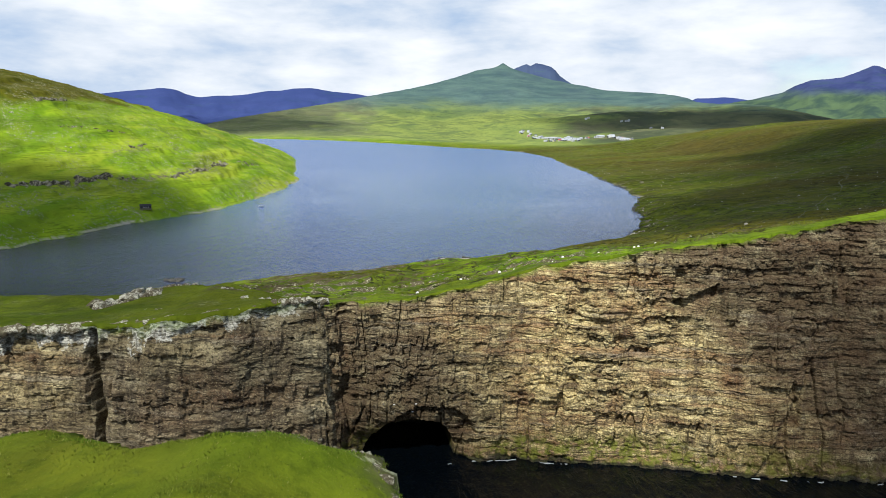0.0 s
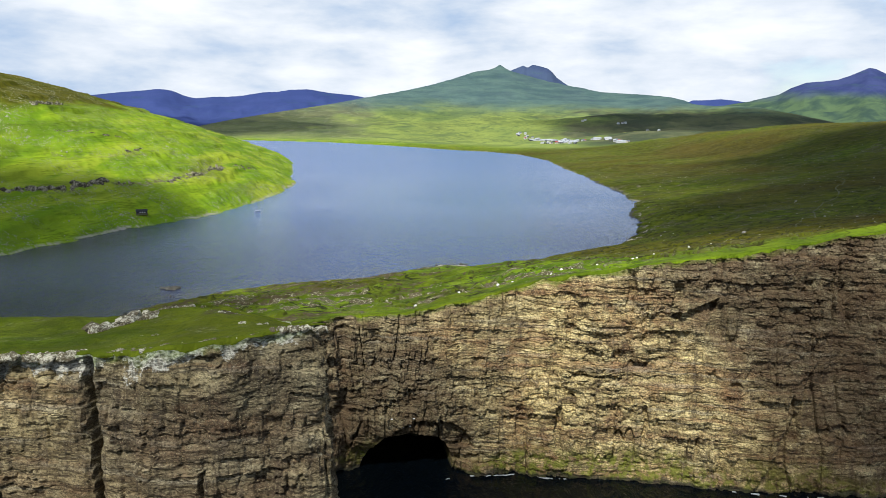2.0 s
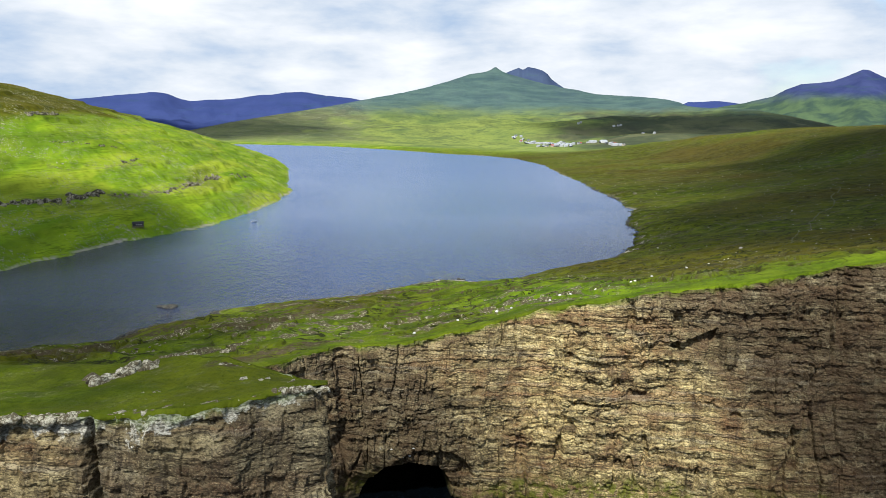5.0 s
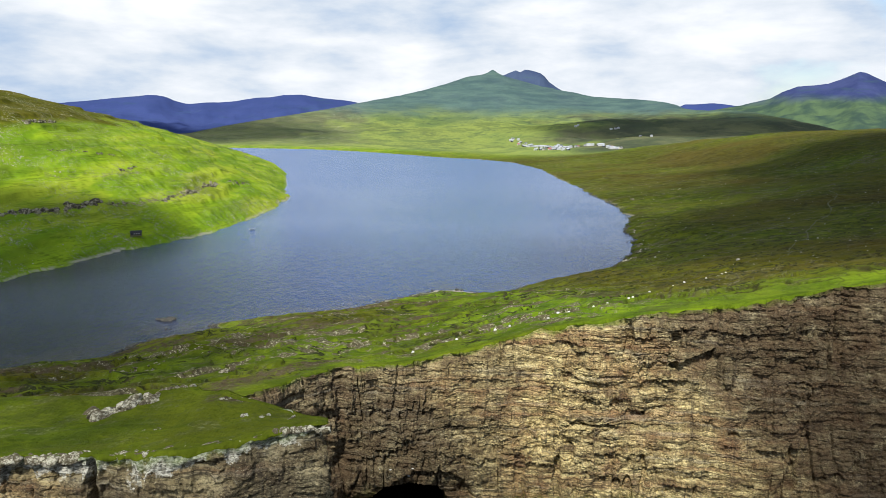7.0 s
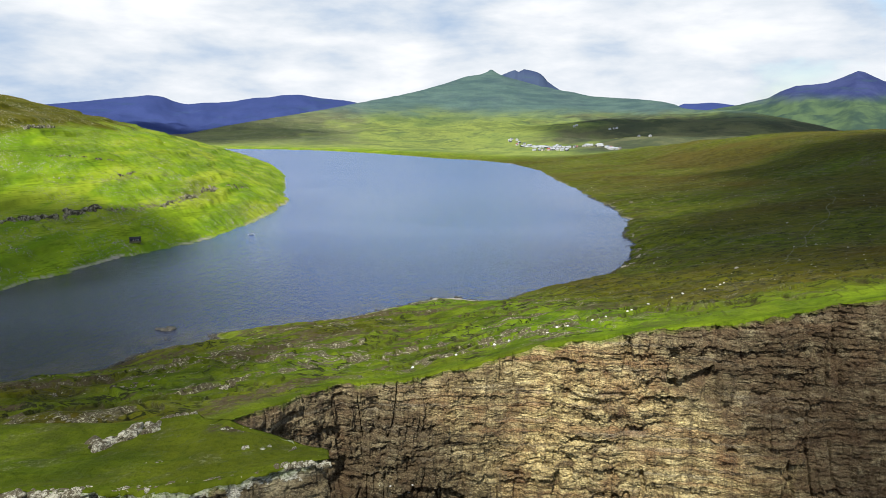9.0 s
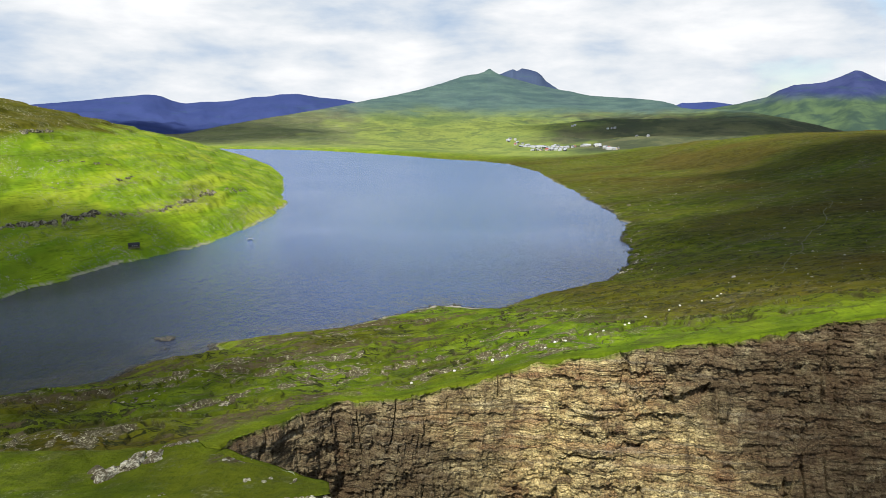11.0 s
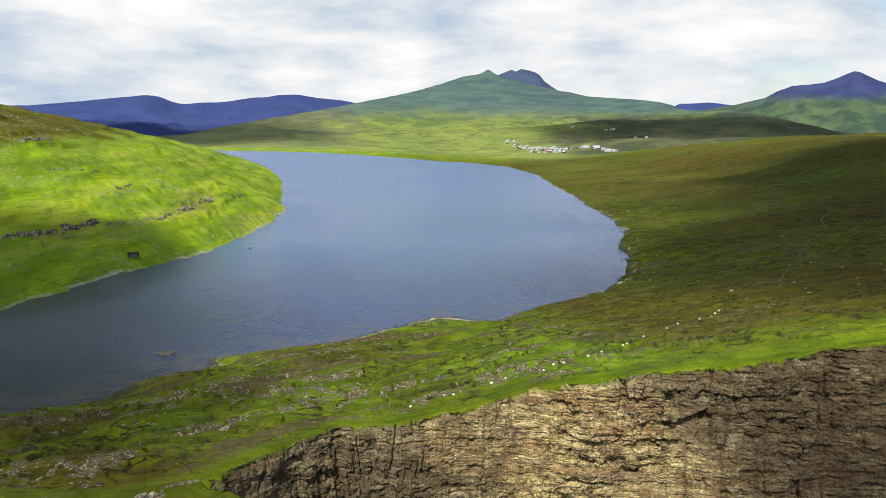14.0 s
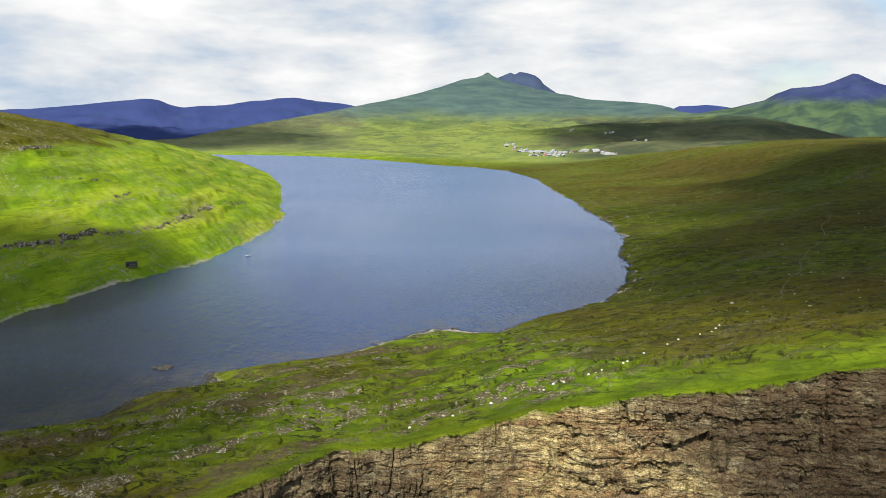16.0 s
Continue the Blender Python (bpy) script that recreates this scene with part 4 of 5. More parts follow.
# ---- clouds overhead, which shade parts of the land ----
def vapour_material(name, dense):
    m, nt, p = material(name, 1.0)
    n = Nodes(nt)
    gen = nt.nodes.new("ShaderNodeTexCoord").outputs["Generated"]
    off = nt.nodes.new("ShaderNodeVectorMath")
    off.operation = "SUBTRACT"
    off.inputs[1].default_value = (0.5, 0.5, 0.5)
    n.link(gen, off.inputs[0])
    flat = nt.nodes.new("ShaderNodeVectorMath")
    flat.operation = "MULTIPLY"
    flat.inputs[1].default_value = (2, 2, 0)
    n.link(off.outputs[0], flat.inputs[0])
    size = nt.nodes.new("ShaderNodeVectorMath")
    size.operation = "LENGTH"
    n.link(flat.outputs[0], size.inputs[0])
    noisy = nt.nodes.new("ShaderNodeTexNoise")
    noisy.inputs["Scale"].default_value, noisy.inputs["Detail"].default_value, noisy.inputs["Roughness"].default_value = 3.2, 8, 0.6
    n.link(gen, noisy.inputs["Vector"])
    edge = n.math("ADD", size.outputs["Value"], n.math("MULTIPLY", noisy.outputs["Fac"], 1.1))
    nt.nodes.remove(p)
    body = nt.nodes.new("ShaderNodeBsdfDiffuse")
    thru = nt.nodes.new("ShaderNodeBsdfTranslucent")
    gone = nt.nodes.new("ShaderNodeBsdfTransparent")
    body.inputs["Color"].default_value = thru.inputs["Color"].default_value = (0.92, 0.93, 0.95, 1)
    both, soft = nt.nodes.new("ShaderNodeMixShader"), nt.nodes.new("ShaderNodeMixShader")
    n.link(body.outputs[0], both.inputs[1])
    n.link(thru.outputs[0], both.inputs[2])
    n.link(n.math("MULTIPLY", n.step(edge, 1.36, 1.0), dense), soft.inputs["Fac"])
    n.link(gone.outputs[0], soft.inputs[1])
    n.link(both.outputs[0], soft.inputs[2])
    n.link(soft.outputs[0], nt.nodes["Material Output"].inputs["Surface"])
    return m


VAPOUR, THIN_VAPOUR = vapour_material("vapour", 1.0), vapour_material("thin_vapour", 0.55)
VEIL, DENSE = vapour_material("veil_vapour", 0.32), vapour_material("dense_vapour", 0.8)


def make_cloud(x, y, rx, ry, turn, high, seed, mat=None):
    """A flat-bottomed cloud whose shadow falls round (x, y)."""
    bm = bmesh.new()
    bmesh.ops.create_icosphere(bm, subdivisions=5, radius=1.0)
    for v in bm.verts:
        p = v.co.copy()
        k = 1 + 0.18 * noise.fractal(p * 1.6 + Vector((seed, 0, 0)), 0.9, 2.1, 5)
        v.co = Vector((p.x * rx * k, p.y * ry * k, (p.z if p.z > 0 else 0.35 * p.z) * 0.18 * (rx + ry) * k))
    me = bpy.data.meshes.new("cloud")
    bm.to_mesh(me)
    bm.free()
    me.polygons.foreach_set("use_smooth", np.full(len(me.polygons), True))
    me.materials.append(mat or VAPOUR)
    c = Vector((x, y, 40)) + sun_way() * (high / sun_way().z)
    ob = new("cloud", me)
    ob.matrix_world = pose(c.x, c.y, c.z, 0, 0, turn)
    return tagged(ob, "unseen white cloud overhead that shades the land", "cloud", "drifting clouds", "structure")


# out of view; those at (134, 92) and (-20, 88) are added to darken cliffs
for args in ((335, 372, 440, 330, 10, 700, 3, DENSE), (700, 680, 680, 440, 10, 800, 5), (-212, 318, 125, 82, 62, 650, 11, DENSE), (900, 2560, 880, 560, -8, 900, 23, DENSE),
             (-860, 2600, 520, 560, 10, 900, 47, THIN_VAPOUR), (-1500, 3000, 900, 800, 10, 900, 53), (134, 92, 132, 76, 0, 600, 71, THIN_VAPOUR), (-116, 148, 104, 60, 160, 600, 83, THIN_VAPOUR), (-20, 88, 48, 36, 8, 600, 97, VEIL)):
    make_cloud(*args)


# ---- stones ----
def stone_mesh(seed, material_of, squash=0.65, fine=2):
    bm = bmesh.new()
    bmesh.ops.create_icosphere(bm, subdivisions=fine, radius=0.5)
    rng = random.Random(seed)
    cuts = [(Vector((rng.uniform(-1, 1), rng.uniform(-1, 1), rng.uniform(-0.2, 1))).normalized(), rng.uniform(0.24, 0.40)) for _ in range(9)]
    for v in bm.verts:
        p = v.co * (1 + 0.25 * noise.noise(v.co * 3 + Vector((seed * 7.1, 0, 0))))
        for way, far in cuts:
            d = p.dot(way) - far
            if d > 0:
                p -= way * d * 0.9
        p = p * (1 + 0.10 * noise.noise(p * 9 + Vector((0, seed * 3.7, 0))))
        v.co = Vector((p.x, p.y * 0.85, p.z * squash))
    me = bpy.data.meshes.new("stone")
    bm.to_mesh(me)
    bm.free()
    me.materials.append(material_of)
    return me


DARKS = [stone_mesh(60 + k, WET_STONE) for k in range(4)]
CRAGS = [stone_mesh(70 + k, CRAG, 0.85) for k in range(6)]
STONES = [stone_mesh(k, STONE) for k in range(6)]
SLABS = [stone_mesh(40 + k, SLAB, 0.42) for k in range(6)]
ROUGH = [stone_mesh(80 + k, STONE, 0.7, 1) for k in range(4)]
WHITE = [stone_mesh(20 + k, CHALK, 0.8) for k in range(3)]


def ground_z(x, y):
    return float(height(np.array([float(x)]), np.array([float(y)]))[0][0])


def outcrop(x, y, length, turn, count, size, seed, label, kinds=None, spread=0.10, sink=0.12):
    """A knot of stones in the turf, each a piece of its own."""
    rng = random.Random(seed)
    z = ground_z(x, y)
    base = new("rock_outcrop")
    base.matrix_world = pose(x, y, z)
    tagged(base, label, "rock outcrop", "rock outcrops in the turf")
    for k in range(count):
        a = rng.uniform(-0.5, 0.5) * length
        b = rng.gauss(0, spread) * length
        dx, dy = a * math.cos(turn) - b * math.sin(turn), a * math.sin(turn) + b * math.cos(turn)
        st = new("stone", rng.choice(kinds or STONES))
        st.parent = base
        sc = size * rng.uniform(0.5, 1.25)
        st.matrix_basis = pose(dx, dy, ground_z(x + dx, y + dy) - z + sink * sc, rng.uniform(-24, 24), rng.uniform(-24, 24), math.degrees(turn) + rng.uniform(-35, 35)) @ Matrix.Diagonal((sc * 1.25, sc, sc, 1))
    return base


RIM = [stone_mesh(90 + k, LICHEN, 0.75) for k in range(6)]
outcrop(-35.9, 78.6, 6.4, 0.6, 44, 1.6, 1, "pale weathered rock outcrop on the grassy cliff top", RIM + SLABS[:3], 0.12, 0.06)
outcrop(-32.0, 83.5, 4.5, 0.5, 14, 0.8, 2, "low pale rocks along the edge of the inlet", RIM, 0.08, 0.0)
for k, (x, y, ln, tn, ct, sz) in enumerate(((-61, 119, 7, 0.3, 10, 1.1), (-58, 113, 5, 0.2, 8, 1.1), (-44, 140, 5, 0.9, 9, 1.2), (-40, 171, 6, 0.5, 8, 1.0), (-28, 187, 7, 0.6, 9, 1.1),
                                            (-66, 150, 12, 0.35, 18, 1.0), (-52, 163, 10, 0.4, 14, 1.0), (-80, 150, 8, 0.3, 10, 1.0), (-20, 176, 8, 0.3, 10, 0.8), (-5, 178, 5, 0.2, 7, 0.8),
                                            (-54, 190, 8, 0.5, 10, 0.9), (-12, 215, 7, 0.5, 8, 0.8), (18, 222, 6, 0.4, 7, 0.8), (62, 330, 10, 0.7, 14, 1.5), (-22, 160, 8, 0.2, 12, 0.7))):
    outcrop(x, y, ln, tn, ct, sz, 10 + k, "grey rocks and peat breaking through green turf", SLABS + CRAGS, 0.13, -0.02)
for k, (x, y, ln, tn, ct, sz) in enumerate(((72, 338, 12, 0.8, 16, 1.5), (86, 355, 14, 0.95, 24, 1.9), (96, 376, 14, 1.2, 24, 1.9), (103, 402, 12, 1.3, 14, 1.6), (112, 455, 12, 1.4, 12, 1.6))):
    outcrop(x, y, ln, tn, ct, sz, 210 + k, "pale broken rocks along the lake shore", SLABS + RIM, 0.09, 0.0)
for k, (x, y, ln, tn, ct, sz) in enumerate(((-19.5, 71.5, 2.6, 0.2, 5, 0.7), (-16.2, 71.8, 2.0, 0.9, 4, 0.6), (-23.5, 76.6, 4.0, 0.1, 9, 0.5), (-29.5, 70.0, 2.0, 0.5, 4, 0.5))):
    outcrop(x, y, ln, tn, ct, sz, 230 + k, "few low pale rocks in the turf of the cliff top", RIM, 0.12, -0.05)
# lichen-white rocks along the rim of the block
for k, (x, y, ln, tn, ct, sz) in enumerate(((-13.6, 65.0, 4.6, 0.05, 26, 0.8), (-20.5, 63.8, 7, 0.08, 20, 0.65), (-27.4, 63.8, 6, -0.05, 28, 0.85), (-35.6, 64.5, 5.5, 0.0, 34, 1.2), (-43, 64.1, 8, 0.05, 34, 1.1))):
    outcrop(x, y, ln, tn, ct, sz, 110 + k, "lichen-whitened rocks on the rim of the cliff", RIM, 0.035, -0.18)
# the crag that runs along the slope across the lake
for k, (x, y, ln, tn, ct, sz) in enumerate(((-213, 357, 18, 1.15, 34, 2.4), (-206, 371, 20, 1.15, 48, 2.7), (-196.5, 393, 24, 1.2, 50, 2.9), (-186, 414, 14, 1.2, 14, 1.4), (-171.5, 447, 16, 1.5, 26, 1.8), (-170, 478, 26, 1.55, 34, 2.4),
                                                (-170.5, 523, 34, 1.55, 36, 2.6), (-166, 580, 40, 1.5, 26, 2.2), (-265, 484, 34, 1.5, 34, 2.7), (-202, 465, 16, 1.2, 16, 1.5), (-219, 471, 14, 1.2, 12, 1.5), (-232, 452, 26, 1.1, 16, 1.5))):
    outcrop(x, y, ln, tn, ct, sz, 60 + k, "broken grey crag on the green hillside", CRAGS, 0.045)


def scatter(name, xs, ys, sizes, seed, label, mat):
    """Loose stones too many to count."""
    rng = np.random.RandomState(seed)
    z = height(xs, ys)[0]
    V, F, base = [], [], 0
    kinds = []
    for me in ROUGH:
        co = np.empty(len(me.vertices) * 3)
        me.vertices.foreach_get("co", co)
        tri = np.array([p.vertices[:] for p in me.polygons])
        kinds.append((co.reshape(-1, 3), tri))
    for k in range(len(xs)):
        co, tri = kinds[k % 4]
        a = rng.uniform(0, 6.28)
        c, d = math.cos(a), math.sin(a)
        p = co * sizes[k]
        V.append(np.stack([p[:, 0] * c - p[:, 1] * d + xs[k], p[:, 0] * d + p[:, 1] * c + ys[k], p[:, 2] + z[k] + 0.1 * sizes[k]], -1))
        F.append(tri + base)
        base += len(co)
    me = mesh_of(name, np.vstack(V), np.vstack(F), mat, None, False)
    return tagged(new(name, me), label, "stones", kind="stuff")


def isthmus_stones():
    rng = np.random.RandomState(5)
    x, y = rng.uniform(-125, 110, 26000), rng.uniform(95, 330, 26000)
    z, ds, de, left, wf, sc = height(x, y)
    m = fbm((x * 0.86 + y * 0.5) / 30, (y * 0.86 - x * 0.5) / 6.0, 4, 51)
    ok = (ds > 1) & (left < 0.2) & inside(x, y, LAND) & (de > 3) & (rng.uniform(0, 1, len(x)) < 0.002 + 0.055 * smooth(0.24, 0.45, m) * smooth(100, 40, x))
    x, y = x[ok], y[ok]
    return scatter("scattered_stones", x, y, rng.gamma(1.8, 0.13, len(x)) + 0.10, 6, "small pale stones scattered over the turf", LOOSE)


def hill_stones():
    rng = np.random.RandomState(8)
    x, y = rng.uniform(-420, -120, 30000), rng.uniform(250, 1000, 30000)
    z, ds, de, left, wf, sc = height(x, y)
    m = fbm(x / 45, y / 45, 4, 57)
    ok = (ds > 1) & (left > 0.8) & (rng.uniform(0, 1, len(x)) < 0.002 + 0.11 * smooth(0.15, 0.7, m))
    x, y = x[ok], y[ok]
    return scatter("scattered_stones", x, y, rng.gamma(1.6, 0.26, len(x)) + 0.2, 9, "grey stones scattered over the green hillside", PALE)


def shore_stones():
    rng = np.random.RandomState(12)
    p = np.array(SHORE[2:30])
    k = rng.randint(0, len(p) - 1, 9000)
    t = rng.uniform(0, 1, 9000)
    x = p[k, 0] * (1 - t) + p[k + 1, 0] * t + rng.normal(0, 3.0, 9000)
    y = p[k, 1] * (1 - t) + p[k + 1, 1] * t + rng.normal(0, 3.0, 9000)
    ds = shore_distance(x, y)
    m = fbm(x / 20, y / 20, 3, 91)
    ok = (ds > -1.5) & (ds < 2.0) & (rng.uniform(0, 1, 9000) < 0.25 + 0.8 * smooth(0, 0.6, m)) & (y < 800)
    x, y = x[ok], y[ok]
    return scatter("shore_stones", x, y, rng.gamma(2.0, 0.22, len(x)) + 0.2 + 0.0012 * y, 13, "dark grey stones lining the lake shore", WET_STONE)


def slope_stones():
    rng = np.random.RandomState(15)
    x, y = rng.uniform(90, 420, 900), rng.uniform(190, 800, 900)
    ds = shore_distance(x, y)
    ok = ds > 3
    x, y = x[ok], y[ok]
    return scatter("scattered_stones", x, y, rng.gamma(1.6, 0.25, len(x)) + 0.2, 16, "pale stones scattered over the brown moor", PALE)


isthmus_stones(), hill_stones(), shore_stones(), slope_stones()


def single(name, x, y, size, mesh, label, group="", z=None, turn=0.0, cat="boulder"):
    ob = new(name, mesh)
    ob.matrix_world = pose(x, y, (ground_z(x, y) if z is None else z) + 0.18 * size, 0, 0, turn) @ Matrix.Diagonal((size, size, size, 1))
    return tagged(ob, label, cat, group)


# white stones in place of the sheep strung along the cliff-top path
for k, (x, y) in enumerate(((71.8, 199.5), (68.4, 198.4), (75, 205), (78.2, 210.7), (61, 193.6), (57.2, 190.4), (56.0, 189.2), (48.6, 181.0), (42.6, 173.0), (41.2, 171.6), (35.2, 166.6), (33.4, 164.4), (31.6, 163.4),
                            (25.2, 158.2), (22.6, 156.4), (20.4, 154.8), (12.2, 154.0), (9.0, 151.2), (0.9, 145.2), (-7.8, 146.4))):
    single("boulder", x, y, 0.64 + 0.2 * ((k * 7) % 5) / 5, WHITE[k % 3], "small white stone standing in for a sheep beside the cliff path", "white stones along the path", turn=40.0 * k)
single("boulder", 153.6, 630, 4.2, STONES[2], "large dark boulder near the lake shore")
single("boulder", 100, 395, 2.2, STONES[1], "grey boulder at the lake shore")


def lake_rock(x, y, size, count, seed):
    rng = random.Random(seed)
    base = new("lake_rock")
    base.matrix_world = pose(x, y, LAKE)
    tagged(base, "dark rocky islet showing above the lake", "rock islet", "islets in the lake")
    for k in range(count):
        st = new("stone", rng.choice(DARKS))
        st.parent = base
        sc = size * rng.uniform(0.25, 0.5)
        st.matrix_basis = pose(rng.gauss(0, 0.30) * size, rng.gauss(0, 0.25) * size, 0.10 * sc, 0, 0, rng.uniform(0, 360)) @ Matrix.Diagonal((sc * 1.3, sc, sc * 0.9, 1))


lake_rock(-93.4, 237.5, 4.6, 16, 3)
lake_rock(-89, 227, 2.2, 5, 4)


# ---- houses ----
def box(bm, x0, y0, z0, x1, y1, z1):
    r = bmesh.ops.create_cube(bm, size=1.0)
    for v in r["verts"]:
        v.co = Vector((x0 if v.co.x < 0 else x1, y0 if v.co.y < 0 else y1, z0 if v.co.z < 0 else z1))


def gable(bm, lx, ly, z0, h, over, thick):
    """Two roof slabs over a ridge along x."""
    for s in (-1, 1):
        prof = [(s * (ly / 2 + over), z0 - over * h / (ly / 2)), (0, z0 + h), (0, z0 + h + thick), (s * (ly / 2 + over), z0 - over * h / (ly / 2) + thick)]
        vs = [[bm.verts.new((x, y, z)) for y, z in prof] for x in (-lx / 2 - over, lx / 2 + over)]
        for k in range(4):
            bm.faces.new((vs[0][k], vs[0][(k + 1) % 4], vs[1][(k + 1) % 4], vs[1][k]))
        bm.faces.new(vs[0])
        bm.faces.new(vs[1][::-1])
    bmesh.ops.recalc_face_normals(bm, faces=bm.faces)


def house(lx, ly, h, wall, roof, label, group):
    top = new("house")
    tagged(top, label, "house", group)
    bm = bmesh.new()
    box(bm, -lx / 2, -ly / 2, -1.5, lx / 2, ly / 2, h)
    for sx in (-1, 1):
        a = [bm.verts.new((sx * lx / 2, -ly / 2, h)), bm.verts.new((sx * lx / 2, ly / 2, h)), bm.verts.new((sx * lx / 2, 0, h + 0.42 * ly))]
        bm.faces.new(a if sx > 0 else a[::-1])
    part("wall", bm, wall, top)
    bm = bmesh.new()
    gable(bm, lx, ly, h, 0.42 * ly, 0.35, 0.18)
    rf = part("roof", bm, roof, top)
    bm = bmesh.new()
    box(bm, lx * 0.2, -0.3, h + 0.42 * ly - 0.5, lx * 0.2 + 0.6, 0.3, h + 0.42 * ly + 0.8)
    part("chimney", bm, wall, rf)
    for wx in (-0.3, 0.05, 0.35):
        bm = bmesh.new()
        box(bm, wx * lx - 0.55, -ly / 2 - 0.05, 1.0, wx * lx + 0.55, -ly / 2 + 0.05, 2.3)
        part("window", bm, PANE, top)
    bm = bmesh.new()
    box(bm, -0.12 * lx - 0.5, -ly / 2 - 0.06, 0.0, -0.12 * lx + 0.5, -ly / 2 + 0.04, 2.0)
    part("door", bm, roof, top)
    return top


PANE = plain("window_pane", (0.03, 0.035, 0.04), 0.15, 0.2, 2.0)
PAINT = plain("white_paint", (0.52, 0.52, 0.51), 0.7, 0.12, 0.8)
CREAM = plain("cream_paint", (0.62, 0.55, 0.38), 0.7, 0.15, 0.8)
TAR = plain("tarred_wood", (0.030, 0.030, 0.034), 0.7, 0.4, 1.5)
RUST = plain("red_sheet", (0.32, 0.07, 0.05), 0.6, 0.3, 1.0)
SLATE = plain("slate_roof", (0.12, 0.13, 0.15), 0.7, 0.3, 1.0)
PALE = plain("pale_sheet", (0.34, 0.36, 0.38), 0.5, 0.15, 0.7)
KINDS = [house(6.8, 5.2, 3.2, PAINT, SLATE, "white rendered house with a dark slate roof", "village houses"),
         house(7.0, 5.2, 3.3, PAINT, PALE, "white house with a pale sheet-metal roof", "village houses"),
         house(6.4, 5.0, 3.2, PAINT, RUST, "white house with a red sheet-metal roof", "village houses"),
         house(6.4, 5.0, 3.1, TAR, PALE, "black tarred wooden house with a pale roof", "village houses"),
         house(14, 7, 3.6, PAINT, PALE, "long white shed with a pale metal roof", "village houses"),
         house(6.6, 5.0, 3.2, CREAM, SLATE, "cream house with a dark roof", "village houses")]


def village():
    rng = random.Random(4)
    used = set()

    def put(x, y, k):
        x = x - 58 + 0.35 * max(0.0, 330 - x)
        m = pose(x, y, ground_z(x, y), 0, 0, rng.uniform(-35, 35))
        if k in used:
            copy_thing(KINDS[k], m)
        else:
            KINDS[k].matrix_world = m
            used.add(k)

    # rows of streets: start, end, depth of the quarter and number of houses
    for (xa, ya), (xb, yb), deep, count in (((187, 2330), (265, 2120), 110, 14), ((250, 2140), (372, 2060), 150, 62), ((247, 1900), (332, 1720), 60, 14), ((345, 2010), (392, 1960), 60, 8), ((405, 1960), (455, 1720), 60, 14)):
        for k in range(count):
            t = (k + rng.uniform(0, 1)) / count
            put(xa + (xb - xa) * t, ya + (yb - ya) * t + rng.uniform(-0.5, 0.5) * deep, rng.choice((0, 0, 1, 1, 1, 3, 3, 0, 3, 5, 2) if k % 3 else (0, 1, 3)))
    for x, y in ((412, 1935), (428, 1850), (440, 1780), (300, 2080)):
        put(x, y, 4)
    for x, y in ((470, 2500), (480, 2515), (575, 2440), (590, 2445), (600, 2450), (610, 2200), (640, 2190), (240, 1900)):
        put(x, y, rng.choice((0, 1)))


village()


def boathouse(x, y, turn):
    top = new("boathouse")
    tagged(top, "dark tarred boathouse on a stone footing by the lake", "boathouse")
    bm = bmesh.new()
    box(bm, -3.6, -2.3, -0.9, 3.6, 2.3, 0.5)
    part("footing", bm, STONE, top, "grey dry-stone footing")
    bm = bmesh.new()
    box(bm, -3.3, -2.0, 0.5, 3.3, 2.0, 2.6)
    for sx in (-1, 1):
        a = [bm.verts.new((sx * 3.3, -2, 2.6)), bm.verts.new((sx * 3.3, 2, 2.6)), bm.verts.new((sx * 3.3, 0, 4.2))]
        bm.faces.new(a if sx > 0 else a[::-1])
    part("wall", bm, TAR, top)
    bm = bmesh.new()
    gable(bm, 6.6, 4.0, 2.6, 1.6, 0.35, 0.16)
    part("roof", bm, TAR, top)
    for wx in (-1.0, 0.4, 1.8):
        bm = bmesh.new()
        box(bm, wx - 0.35, -2.06, 1.2, wx + 0.35, -1.96, 2.0)
        part("window", bm, PAINT, top, "small white-framed window")
    bm = bmesh.new()
    box(bm, -2.9, -2.07, 0.5, -2.0, -1.95, 2.3)
    part("door", bm, TAR, top)
    top.matrix_world = pose(x, y, ground_z(x, y) + 0.3, 0, 0, turn) @ Matrix.Diagonal((0.8, 0.8, 0.56, 1))


boathouse(-164.7, 384.2, 25)


# ---- footpath, surf, droppings, tufts ----
def strip(name, pts, width, mat, label, cat, lift=0.06):
    p = np.array(pts, float)
    s = np.concatenate([[0], np.cumsum(np.hypot(*np.diff(p, axis=0).T))])
    k = np.arange(0, s[-1], 0.8)
    x, y = np.interp(k, s, p[:, 0]), np.interp(k, s, p[:, 1])
    x = x + 1.6 * fbm(k / 22, k * 0, 3, 401)
    y = y + 1.6 * fbm(k / 22, k * 0 + 5, 3, 402)
    tx, ty = np.gradient(x), np.gradient(y)
    tl = np.hypot(tx, ty)
    off = np.linspace(-0.5, 0.5, 4)[:, None] * (width * (1 + 0.5 * vnoise(k / 4, k * 0, 403)))[None, :]
    X, Y = x - ty / tl * off, y + tx / tl * off
    Z = height(X, Y)[0] + lift
    me = grid_of(name, X, Y, Z, mat, None, None, flip=False)
    return tagged(new(name, me), label, cat, kind="structure")


EARTH = plain("trodden_earth", (0.100, 0.102, 0.040), 1.0, 0.4, 0.9)
strip("path", [(98, 229), (104, 238), (120, 268), (137, 296), (158, 332), (178, 368), (196, 398), (216, 426), (238, 470), (262, 510), (275, 545)], 0.6, EARTH, "trodden footpath winding up the moor", "footpath", 0.10)
